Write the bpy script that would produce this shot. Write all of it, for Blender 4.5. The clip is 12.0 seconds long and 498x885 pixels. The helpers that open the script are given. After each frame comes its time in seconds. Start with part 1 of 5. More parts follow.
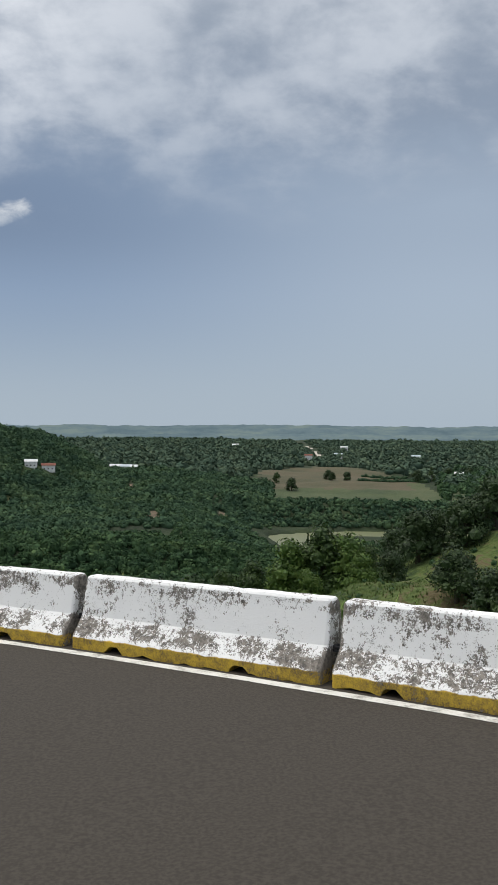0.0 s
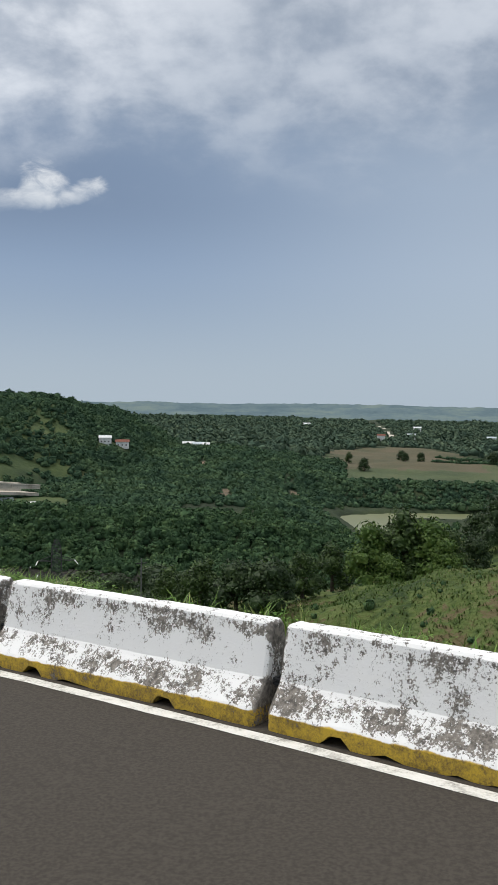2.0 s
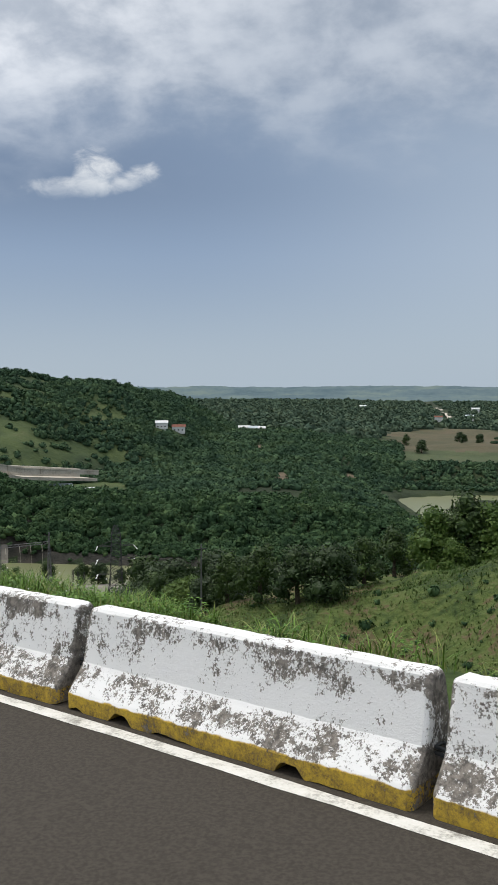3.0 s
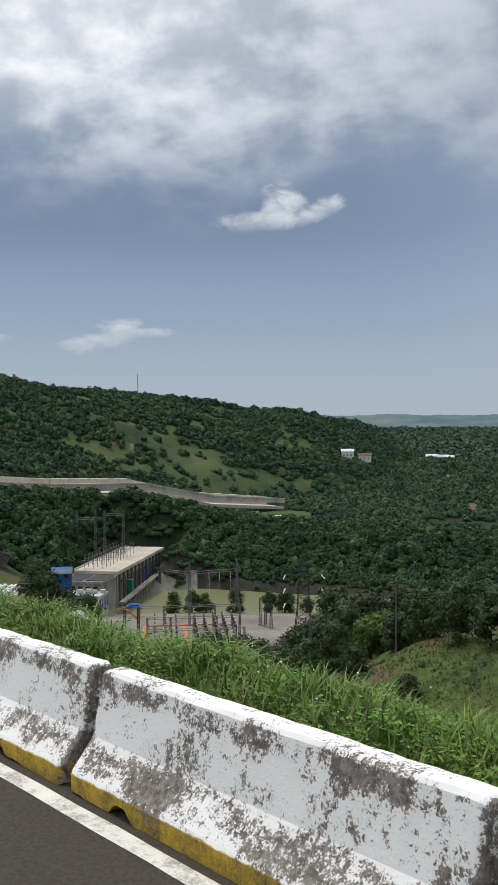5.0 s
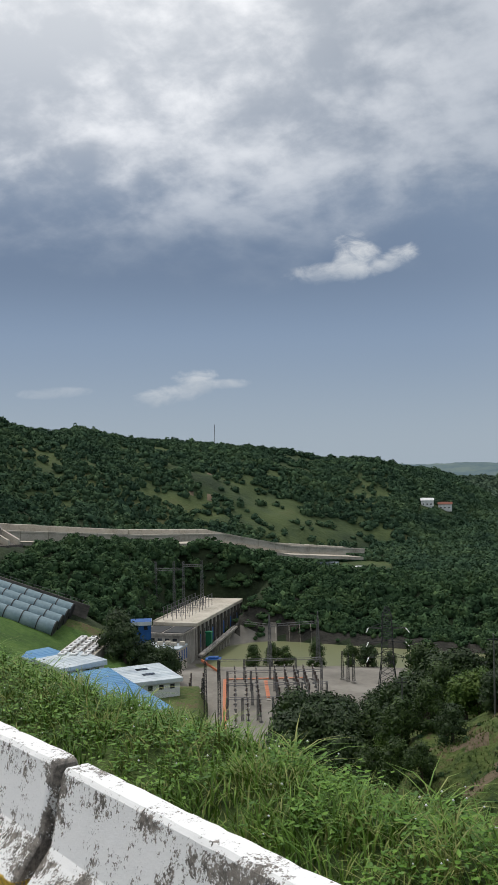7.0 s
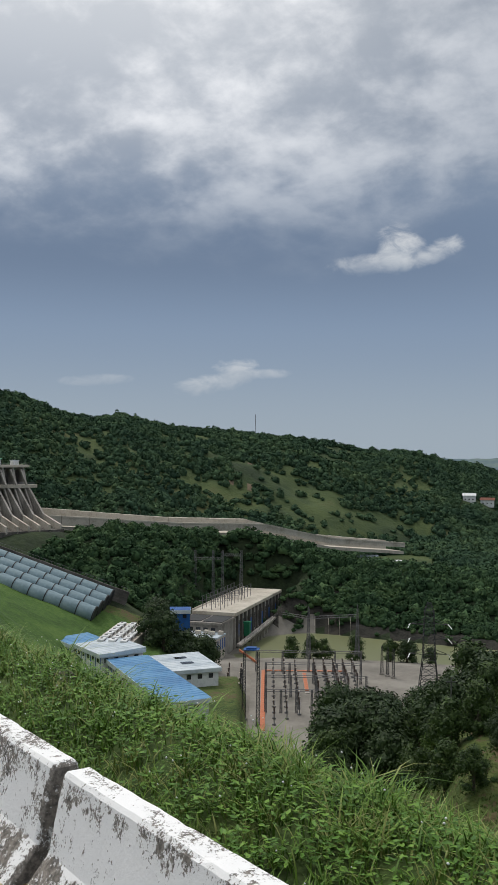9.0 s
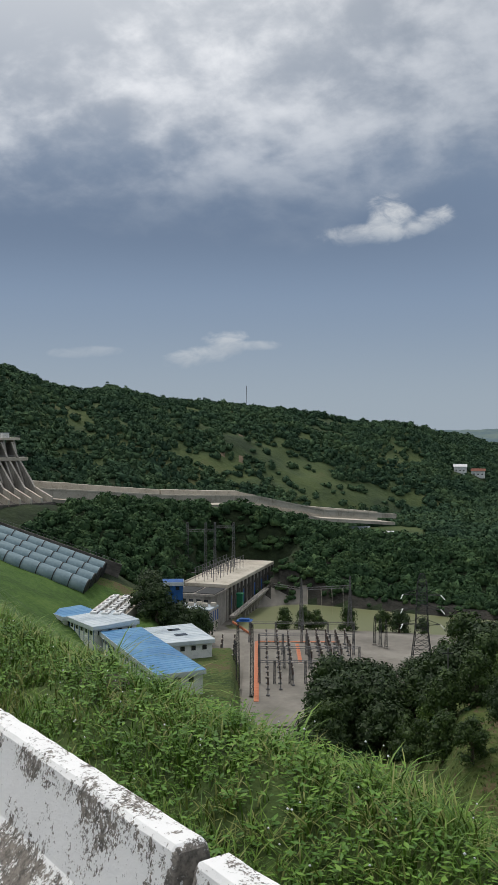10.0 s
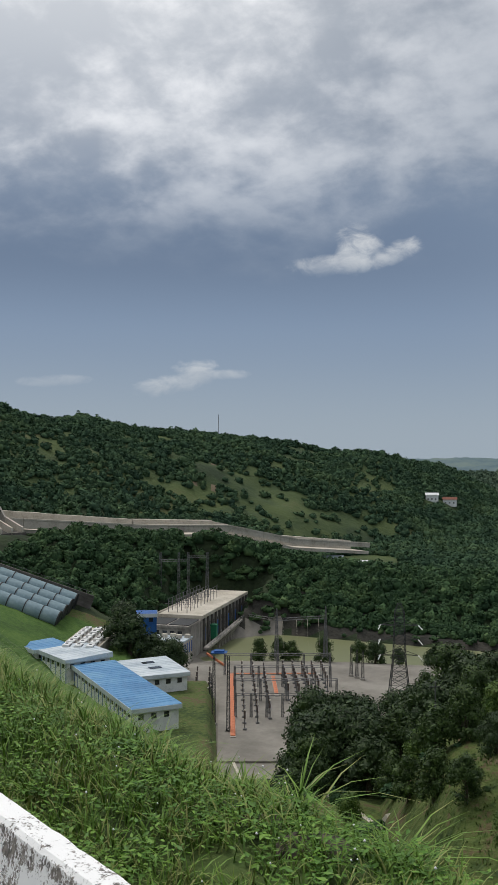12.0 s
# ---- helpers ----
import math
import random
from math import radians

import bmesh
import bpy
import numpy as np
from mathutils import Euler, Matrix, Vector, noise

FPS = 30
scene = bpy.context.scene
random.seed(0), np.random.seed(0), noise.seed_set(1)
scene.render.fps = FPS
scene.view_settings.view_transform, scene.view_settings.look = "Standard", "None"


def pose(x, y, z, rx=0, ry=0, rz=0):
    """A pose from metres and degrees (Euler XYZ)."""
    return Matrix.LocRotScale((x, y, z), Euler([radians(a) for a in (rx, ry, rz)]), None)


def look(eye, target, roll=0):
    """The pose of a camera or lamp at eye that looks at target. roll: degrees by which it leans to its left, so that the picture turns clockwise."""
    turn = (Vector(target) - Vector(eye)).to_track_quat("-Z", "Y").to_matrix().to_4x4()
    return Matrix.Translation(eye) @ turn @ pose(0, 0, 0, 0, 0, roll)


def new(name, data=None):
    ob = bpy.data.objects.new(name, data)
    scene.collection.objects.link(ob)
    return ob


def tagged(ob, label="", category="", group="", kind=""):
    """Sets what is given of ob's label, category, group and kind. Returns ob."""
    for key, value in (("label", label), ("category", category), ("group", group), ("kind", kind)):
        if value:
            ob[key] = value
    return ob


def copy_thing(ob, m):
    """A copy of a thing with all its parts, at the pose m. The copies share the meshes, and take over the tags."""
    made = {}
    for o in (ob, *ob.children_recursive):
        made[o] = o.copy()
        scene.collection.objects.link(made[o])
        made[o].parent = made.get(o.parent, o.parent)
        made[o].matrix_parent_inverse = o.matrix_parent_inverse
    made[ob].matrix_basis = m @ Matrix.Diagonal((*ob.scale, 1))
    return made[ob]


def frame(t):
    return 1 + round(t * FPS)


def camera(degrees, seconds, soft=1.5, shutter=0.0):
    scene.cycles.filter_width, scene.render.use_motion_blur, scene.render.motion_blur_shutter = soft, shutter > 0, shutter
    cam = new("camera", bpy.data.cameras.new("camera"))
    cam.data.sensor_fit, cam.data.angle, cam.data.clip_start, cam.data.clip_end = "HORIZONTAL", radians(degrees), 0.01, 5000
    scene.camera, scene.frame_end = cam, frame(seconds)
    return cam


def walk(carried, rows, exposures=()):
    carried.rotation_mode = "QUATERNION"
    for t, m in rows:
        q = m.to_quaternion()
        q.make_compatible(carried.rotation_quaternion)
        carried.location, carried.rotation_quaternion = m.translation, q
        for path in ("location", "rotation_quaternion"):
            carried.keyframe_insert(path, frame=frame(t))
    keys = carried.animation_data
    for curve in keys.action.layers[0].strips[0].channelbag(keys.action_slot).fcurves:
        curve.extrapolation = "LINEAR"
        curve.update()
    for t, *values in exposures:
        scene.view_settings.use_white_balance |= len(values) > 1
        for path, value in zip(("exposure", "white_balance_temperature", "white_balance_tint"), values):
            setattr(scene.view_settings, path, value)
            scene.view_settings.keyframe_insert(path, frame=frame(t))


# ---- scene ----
cam = camera(30.01, 12.0)

PATH = [
    (0.0, pose(0.000, -0.000, 2.658, 88.67, -0.24, -0.00)),
    (0.5, pose(-0.419, 0.773, 2.646, 87.86, -0.52, -3.44)),
    (1.0, pose(-0.885, 1.633, 2.691, 89.83, 0.25, -0.76)),
    (1.5, pose(-1.284, 2.535, 2.665, 89.39, 0.01, 2.05)),
    (2.0, pose(-1.686, 3.470, 2.650, 87.31, -0.90, 4.39)),
    (2.5, pose(-2.055, 4.317, 2.639, 85.59, -0.12, 5.03)),
    (3.0, pose(-2.426, 5.148, 2.670, 86.27, -0.02, 7.76)),
    (3.5, pose(-2.865, 6.001, 2.660, 87.37, 0.32, 10.14)),
    (5.5, pose(-5.300, 9.348, 2.460, 88.40, 0.26, 20.34)),
    (6.0, pose(-5.981, 10.062, 2.443, 89.71, 0.31, 20.14)),
    (6.5, pose(-6.688, 10.739, 2.428, 90.69, 1.23, 22.64)),
    (8.5, pose(-9.548, 12.868, 2.416, 91.77, -0.09, 25.16)),
    (9.0, pose(-10.342, 13.324, 2.366, 90.58, -0.46, 26.10)),
    (9.5, pose(-11.090, 13.862, 2.350, 89.54, -0.17, 26.57)),
    (10.0, pose(-11.860, 14.359, 2.33, 88.85, -0.25, 25.49)),
    (10.5, pose(-12.648, 14.857, 2.335, 89.17, -0.11, 25.02)),
    (11.0, pose(-13.439, 15.333, 2.29, 90.07, 0.01, 27.24)),
    (11.5, pose(-14.240, 15.785, 2.262, 90.28, -0.01, 27.13)),
    (12.0, pose(-15.031, 16.236, 2.35, 90.63, -0.21, 23.63)),
]
walk(cam, PATH, [(0.0, 0.12), (0.5, 0.33), (1.0, 0.25), (1.5, 0.2), (2.5, 0.2), (3.5, 0.2), (5.5, 0.08), (6.5, 0.0), (9.5, -0.12), (12.0, -0.13)])

# ---- exposure and light ----
SUN_EL, SUN_AZ = 62.0, 60.0   # the sun stands high, to the left and a little behind


def make_world():
    w = bpy.data.worlds.new("overcast_sky")
    scene.world = w
    w.use_nodes = True
    nt = w.node_tree
    nt.nodes.clear()
    N, K = nt.nodes, nt.links

    def put(v, sock):
        if isinstance(v, bpy.types.NodeSocket):
            K.new(v, sock)
        else:
            sock.default_value = v

    def m(op, a, b=0.0, c=0.0, clamp=False):
        n = N.new("ShaderNodeMath")
        n.operation, n.use_clamp = op, clamp
        for v, i in ((a, 0), (b, 1), (c, 2)):
            put(v, n.inputs[i])
        return n.outputs[0]

    def step(v, lo, hi, a=0.0, b=1.0):
        n = N.new("ShaderNodeMapRange")
        n.interpolation_type = "SMOOTHSTEP"
        for x, i in ((v, 0), (lo, 1), (hi, 2), (a, 3), (b, 4)):
            put(x, n.inputs[i])
        return n.outputs[0]

    def mix(f, a, b):
        n = N.new("ShaderNodeMix")
        n.data_type = "RGBA"
        for x, i in ((f, 0), (a, 6), (b, 7)):
            put(x, n.inputs[i])
        return n.outputs[2]

    def vec(x, y, z):
        n = N.new("ShaderNodeCombineXYZ")
        for v, i in ((x, 0), (y, 1), (z, 2)):
            put(v, n.inputs[i])
        return n.outputs[0]

    def noisy(v, scale, detail=6.0, rough=0.55, warp=0.0):
        n = N.new("ShaderNodeTexNoise")
        K.new(v, n.inputs["Vector"])
        for k, x in (("Scale", scale), ("Detail", detail), ("Roughness", rough), ("Distortion", warp)):
            n.inputs[k].default_value = x
        return n.outputs["Fac"]

    way = N.new("ShaderNodeTexCoord").outputs["Generated"]
    sep = N.new("ShaderNodeSeparateXYZ")
    K.new(way, sep.inputs[0])
    x, y, z = sep.outputs
    el = m("MULTIPLY", m("ARCSINE", z), 180 / math.pi)
    az = m("MULTIPLY", m("ARCTAN2", m("MULTIPLY", x, -1.0), y), 180 / math.pi)
    # the cloud layer, seen from below
    h = m("ADD", m("MAXIMUM", z, 0.0), 0.38)
    p = vec(m("DIVIDE", x, h), m("DIVIDE", y, h), 0.0)
    big = noisy(p, 1.5, 4.0, 0.5, 0.15)
    mid = noisy(p, 4.6, 7.0, 0.53, 0.2)
    fine = noisy(p, 13.0, 6.0, 0.58, 0.15)
    tex = m("ADD", m("ADD", m("MULTIPLY", big, 0.45), m("MULTIPLY", mid, 0.38)), m("MULTIPLY", fine, 0.20))
    light = step(tex, 0.42, 0.585)
    low = mix(step(el, -1.0, 9.0), (0.37, 0.445, 0.52, 1), mix(step(az, -14.0, 14.0), (0.36, 0.435, 0.535, 1), (0.235, 0.315, 0.445, 1)))
    # a heavier band of cloud some way up, then the torn bright layer
    band = m("MULTIPLY", step(el, 7.0, 12.0), step(el, 20.0, 13.0))
    band = m("MULTIPLY", band, step(az, -8.0, 22.0, 0.15, 0.85))
    low = mix(band, low, (0.155, 0.212, 0.315, 1))
    dark = mix(step(el, 10.0, 30.0), (0.19, 0.25, 0.35, 1), mix(step(az, 6.0, 34.0), (0.33, 0.375, 0.44, 1), (0.74, 0.77, 0.81, 1)))
    bright = mix(step(el, 9.0, 26.0), (0.33, 0.39, 0.48, 1), mix(step(az, 4.0, 32.0), (0.56, 0.60, 0.66, 1), (1.25, 1.25, 1.26, 1)))
    deck = mix(light, dark, bright)
    cover = step(m("ADD", el, m("MULTIPLY", m("SUBTRACT", tex, 0.5), 14.0)), 11.5, 18.5)
    sky = mix(cover, low, deck)
    # overhead the overcast is brightest
    sky = mix(step(el, 30.0, 75.0), sky, (1.25, 1.25, 1.27, 1))
    # three small white clouds under the layer
    for a0, e0, wa, we, tilt, amount in ((19.0, 11.4, 2.4, 0.7, -0.08, 0.5), (14.6, 12.1, 1.7, 0.7, -0.3, 0.8), (17.0, 12.3, 1.5, 1.55, 0.0, 1.0), (17.2, 11.5, 2.4, 0.7, 0.0, 0.7), (28.6, 4.1, 2.4, 0.7, -0.12, 0.55), (26.9, 4.9, 1.7, 0.9, -0.05, 0.7), (24.9, 4.8, 1.8, 0.35, -0.05, 0.5), (35.4, 4.3, 2.4, 0.4, -0.05, 0.28)):
        da = m("SUBTRACT", az, a0)
        de = m("SUBTRACT", m("SUBTRACT", el, e0), m("MULTIPLY", da, tilt))
        q = vec(m("MULTIPLY", az, 0.35), m("MULTIPLY", el, 0.6), a0)
        lump = m("SUBTRACT", noisy(q, 1.7, 6.0, 0.6, 0.5), 0.5)
        d2 = m("ADD", m("POWER", m("DIVIDE", da, wa), 2.0), m("POWER", m("DIVIDE", de, we), 2.0))
        puff = step(m("ADD", m("SUBTRACT", 1.0, d2), m("MULTIPLY", lump, 2.4)), 0.0, 1.25)
        shade = mix(step(m("ADD", de, lump), -1.0, 0.7), (0.36, 0.42, 0.50, 1), (0.74, 0.76, 0.78, 1))
        sky = mix(m("MULTIPLY", puff, amount), sky, shade)
    clear = N.new("ShaderNodeTexSky")
    clear.sky_type, clear.sun_disc = "NISHITA", False
    clear.sun_elevation, clear.sun_rotation = radians(SUN_EL), radians(-SUN_AZ)
    blue, cloud = N.new("ShaderNodeBackground"), N.new("ShaderNodeBackground")
    K.new(clear.outputs[0], blue.inputs[0])
    blue.inputs[1].default_value = 0.08
    K.new(sky, cloud.inputs[0])
    cloud.inputs[1].default_value = 1.0
    both = N.new("ShaderNodeMixShader")
    both.inputs[0].default_value = 0.94
    K.new(blue.outputs[0], both.inputs[1])
    K.new(cloud.outputs[0], both.inputs[2])
    out = N.new("ShaderNodeOutputWorld")
    K.new(both.outputs[0], out.inputs[0])


make_world()
sun = new("sun", bpy.data.lights.new("sun", "SUN"))
sun.data.energy, sun.data.angle, sun.data.color = 1.5, radians(12), (1.0, 0.95, 0.88)
sa, se = radians(SUN_AZ), radians(SUN_EL)
sun.matrix_world = look((-math.sin(sa) * math.cos(se) * 50, math.cos(sa) * math.cos(se) * 50, math.sin(se) * 50), (0, 0, 0))


# ---- materials ----
def material(name, colors, scale=1.0, rough=0.8, bump=0.0, bump_scale=None, metal=0.0, detail=6.0, fine=0.25, vary=0.0, island=False, spec=0.3, stretch=(1, 1, 1)):
    """A surface of two to four colours mixed by noise at two scales; scale in patches per metre."""
    mt = bpy.data.materials.new(name)
    mt.use_nodes = True
    nt = mt.node_tree
    N, K = nt.nodes, nt.links
    b = N["Principled BSDF"]
    co = N.new("ShaderNodeTexCoord").outputs["Object"]
    mp = N.new("ShaderNodeMapping")
    mp.inputs["Scale"].default_value = stretch
    K.new(co, mp.inputs[0])
    co = mp.outputs[0]
    a, c = N.new("ShaderNodeTexNoise"), N.new("ShaderNodeTexNoise")
    for n, s, d in ((a, scale, detail), (c, scale * 9.0, 4.0)):
        K.new(co, n.inputs["Vector"])
        n.inputs["Scale"].default_value, n.inputs["Detail"].default_value, n.inputs["Roughness"].default_value = s, d, 0.6
    s = N.new("ShaderNodeMath")
    s.operation = "MULTIPLY_ADD"
    K.new(c.outputs["Fac"], s.inputs[0])
    s.inputs[1].default_value = fine
    K.new(a.outputs["Fac"], s.inputs[2])
    fac = s.outputs[0]
    if vary or island:
        r = N.new("ShaderNodeNewGeometry").outputs["Random Per Island"] if island else N.new("ShaderNodeObjectInfo").outputs["Random"]
        s2 = N.new("ShaderNodeMath")
        s2.operation = "MULTIPLY_ADD"
        K.new(r, s2.inputs[0])
        s2.inputs[1].default_value = vary
        K.new(fac, s2.inputs[2])
        fac = s2.outputs[0]
    ramp = N.new("ShaderNodeValToRGB")
    K.new(fac, ramp.inputs[0])
    lo, hi = 0.36 + fine * 0.4 + vary * 0.25, 0.64 + fine * 0.6 + vary * 0.75
    els = ramp.color_ramp.elements
    while len(els) < len(colors):
        els.new(0.5)
    for i, col in enumerate(colors):
        els[i].position = lo + (hi - lo) * i / max(1, len(colors) - 1)
        els[i].color = (*col, 1)
    K.new(ramp.outputs[0], b.inputs["Base Color"])
    b.inputs["Roughness"].default_value, b.inputs["Metallic"].default_value = rough, metal
    b.inputs["Specular IOR Level"].default_value = spec
    if bump:
        n = N.new("ShaderNodeTexNoise")
        K.new(co, n.inputs["Vector"])
        n.inputs["Scale"].default_value, n.inputs["Detail"].default_value = bump_scale or scale * 6, 5.0
        u = N.new("ShaderNodeBump")
        u.inputs["Strength"].default_value, u.inputs["Distance"].default_value = min(1.0, bump), 1.0 / (bump_scale or scale * 6) * 0.5
        K.new(n.outputs["Fac"], u.inputs["Height"])
        K.new(u.outputs[0], b.inputs["Normal"])
    return mt


def barrier_paint():
    """Whitewash flaking off grey concrete, with a yellow band along the foot."""
    mt = bpy.data.materials.new("flaking_barrier_paint")
    mt.use_nodes = True
    nt = mt.node_tree
    N, K = nt.nodes, nt.links
    b = N["Principled BSDF"]

    def m(op, a, c=0.0, d=0.0, clamp=False):
        n = N.new("ShaderNodeMath")
        n.operation, n.use_clamp = op, clamp
        for v, i in ((a, 0), (c, 1), (d, 2)):
            if isinstance(v, bpy.types.NodeSocket):
                K.new(v, n.inputs[i])
            else:
                n.inputs[i].default_value = v
        return n.outputs[0]

    def noisy(v, scale, detail=6.0, rough=0.6, warp=0.0):
        n = N.new("ShaderNodeTexNoise")
        K.new(v, n.inputs["Vector"])
        for k, x in (("Scale", scale), ("Detail", detail), ("Roughness", rough), ("Distortion", warp)):
            n.inputs[k].default_value = x
        return n.outputs["Fac"]

    def step(v, lo, hi):
        n = N.new("ShaderNodeMapRange")
        n.interpolation_type = "SMOOTHSTEP"
        K.new(v, n.inputs[0])
        n.inputs[1].default_value, n.inputs[2].default_value = lo, hi
        return n.outputs[0]

    def mix(f, a, c):
        n = N.new("ShaderNodeMix")
        n.data_type = "RGBA"
        for v, i in ((f, 0), (a, 6), (c, 7)):
            if isinstance(v, bpy.types.NodeSocket):
                K.new(v, n.inputs[i])
            else:
                n.inputs[i].default_value = v
        return n.outputs[2]

    tc = N.new("ShaderNodeTexCoord").outputs["Object"]
    rnd = N.new("ShaderNodeObjectInfo").outputs["Random"]
    off = N.new("ShaderNodeVectorMath")
    off.operation = "ADD"
    cmb = N.new("ShaderNodeCombineXYZ")
    K.new(m("MULTIPLY", rnd, 37.0), cmb.inputs[0])
    K.new(m("MULTIPLY", rnd, 11.0), cmb.inputs[1])
    K.new(tc, off.inputs[0])
    K.new(cmb.outputs[0], off.inputs[1])
    co = off.outputs[0]
    tall = N.new("ShaderNodeMapping")
    tall.inputs["Scale"].default_value = (1.0, 1.0, 0.8)
    K.new(co, tall.inputs[0])
    sep = N.new("ShaderNodeSeparateXYZ")
    K.new(tc, sep.inputs[0])
    z = sep.outputs[2]
    patch = noisy(co, 2.3, 5.0, 0.6, 0.4)
    flake = noisy(tall.outputs[0], 17.0, 9.0, 0.78, 0.2)
    speck = noisy(co, 62.0, 5.0, 0.65)
    # the sloping toe catches dirt and loses more paint; so does the strip under the crest
    toe = m("MULTIPLY", step(z, 0.13, 0.2), m("SUBTRACT", 1.0, step(z, 0.30, 0.38)))
    crest = m("MULTIPLY", step(z, 0.62, 0.7), m("SUBTRACT", 1.0, step(z, 0.765, 0.80)))
    wear = m("ADD", m("MULTIPLY", patch, 0.52), m("ADD", m("MULTIPLY", flake, 0.62), m("MULTIPLY", speck, 0.34)))
    wear = m("ADD", wear, m("ADD", m("MULTIPLY", toe, 0.07), m("MULTIPLY", crest, 0.055)))
    ends = step(m("ABSOLUTE", sep.outputs[0]), 1.585, 1.645)
    wear = m("ADD", wear, m("MULTIPLY", ends, 0.10))
    bare = m("MULTIPLY", step(wear, 0.776, 0.825), 0.95)
    grime = step(m("ADD", m("MULTIPLY", patch, 0.6), m("ADD", m("MULTIPLY", speck, 0.35), m("MULTIPLY", toe, 0.10))), 0.52, 0.74)
    white = mix(grime, (0.88, 0.88, 0.87, 1), (0.56, 0.55, 0.52, 1))
    stone = mix(step(noisy(co, 22.0, 6.0, 0.7), 0.35, 0.65), (0.075, 0.066, 0.056, 1), (0.27, 0.24, 0.205, 1))
    yellow = mix(step(m("ADD", m("MULTIPLY", patch, 0.5), m("ADD", m("MULTIPLY", flake, 0.6), m("MULTIPLY", speck, 0.4))), 0.62, 0.92), (0.62, 0.42, 0.055, 1), (0.17, 0.12, 0.055, 1))
    line = m("ADD", z, m("MULTIPLY", m("SUBTRACT", noisy(co, 6.0, 4.0), 0.5), 0.05))
    foot = m("SUBTRACT", 1.0, step(line, 0.135, 0.147))
    wash = mix(bare, white, stone)
    col = mix(foot, wash, mix(step(wear, 0.83, 0.88), yellow, stone))
    K.new(col, b.inputs["Base Color"])
    b.inputs["Roughness"].default_value = 0.85
    b.inputs["Specular IOR Level"].default_value = 0.2
    u = N.new("ShaderNodeBump")
    u.inputs["Strength"].default_value, u.inputs["Distance"].default_value = 0.55, 0.012
    K.new(m("ADD", m("MULTIPLY", bare, -0.5), m("ADD", flake, m("MULTIPLY", speck, 0.6))), u.inputs["Height"])
    K.new(u.outputs[0], b.inputs["Normal"])
    return mt


PAINT = barrier_paint()
ASPHALT = material("worn_asphalt", [(0.033, 0.028, 0.022), (0.044, 0.038, 0.030), (0.058, 0.050, 0.040)], 34.0, 0.9, 0.3, 160.0, fine=0.9)
LINE = material("road_line_paint", [(0.30, 0.29, 0.26), (0.66, 0.65, 0.60), (0.74, 0.73, 0.69)], 5.0, 0.7, 0.2, 90.0, fine=0.5)
GRASSLAND = material("grass_slope", [(0.022, 0.042, 0.011), (0.046, 0.072, 0.017), (0.075, 0.105, 0.026), (0.085, 0.10, 0.032), (0.10, 0.082, 0.04)], 0.07, 0.95, 1.0, 1.1, fine=0.8)
BANK = material("weedy_bank_soil", [(0.032, 0.050, 0.013), (0.050, 0.085, 0.019), (0.075, 0.105, 0.028)], 1.5, 0.95, 0.6, 14.0)
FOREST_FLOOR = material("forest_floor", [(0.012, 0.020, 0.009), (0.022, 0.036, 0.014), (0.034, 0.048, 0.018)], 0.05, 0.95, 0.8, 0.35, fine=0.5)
HILLSIDE = material("terraced_hillside", [(0.020, 0.036, 0.014), (0.035, 0.058, 0.02), (0.048, 0.072, 0.024), (0.064, 0.090, 0.029), (0.078, 0.085, 0.034)], 0.011, 0.95, 0.8, 0.35, fine=0.25, detail=5.0)
LUSH = material("lush_grass_hillside", [(0.035, 0.075, 0.014), (0.055, 0.11, 0.02), (0.085, 0.145, 0.03)], 0.06, 0.95, 0.9, 0.9, fine=0.6)
PASTURE = material("pale_pasture", [(0.042, 0.060, 0.026), (0.060, 0.080, 0.034), (0.085, 0.095, 0.044)], 0.02, 0.95, 0.5, 0.4)
FALLOW = material("brown_fallow_field", [(0.062, 0.066, 0.034), (0.085, 0.076, 0.042), (0.105, 0.085, 0.052)], 0.02, 0.95, 0.4, 0.3)
EARTH = material("bare_brown_earth", [(0.085, 0.066, 0.042), (0.13, 0.10, 0.066), (0.17, 0.132, 0.09)], 0.12, 0.95, 0.6, 1.0)
GRAVEL = material("pale_gravel_yard", [(0.15, 0.14, 0.12), (0.20, 0.185, 0.16), (0.25, 0.235, 0.205)], 0.06, 0.9, 0.3, 2.0)
CLIFF = material("dark_river_cliff", [(0.014, 0.015, 0.012), (0.03, 0.029, 0.024), (0.055, 0.05, 0.041)], 0.08, 0.95, 0.9, 0.5)
WATER = material("murky_green_river", [(0.15, 0.165, 0.078), (0.175, 0.185, 0.092)], 0.02, 0.35, 0.06, 1.2, spec=0.4)
CONCRETE = material("weathered_concrete", [(0.18, 0.165, 0.145), (0.30, 0.28, 0.25), (0.40, 0.375, 0.335)], 0.12, 0.9, 0.3, 3.0, fine=0.5, stretch=(1, 1, 0.5))
PALE_CONCRETE = material("pale_concrete", [(0.33, 0.295, 0.24), (0.48, 0.44, 0.37), (0.56, 0.52, 0.45)], 0.1, 0.9, 0.2, 3.0, fine=0.5)
DARK_CONCRETE = material("stained_concrete", [(0.055, 0.052, 0.048), (0.11, 0.102, 0.092), (0.18, 0.165, 0.15)], 0.15, 0.9, 0.3, 3.0, fine=0.5, stretch=(1, 1, 0.3))
STEEL = material("galvanised_steel", [(0.12, 0.12, 0.125), (0.20, 0.20, 0.205)], 0.6, 0.5, metal=0.5)
DARK_STEEL = material("dark_weathered_steel", [(0.03, 0.032, 0.034), (0.06, 0.062, 0.064)], 0.6, 0.6, metal=0.4)
PORCELAIN = material("brown_insulator", [(0.05, 0.035, 0.03), (0.10, 0.075, 0.065)], 1.0, 0.35)
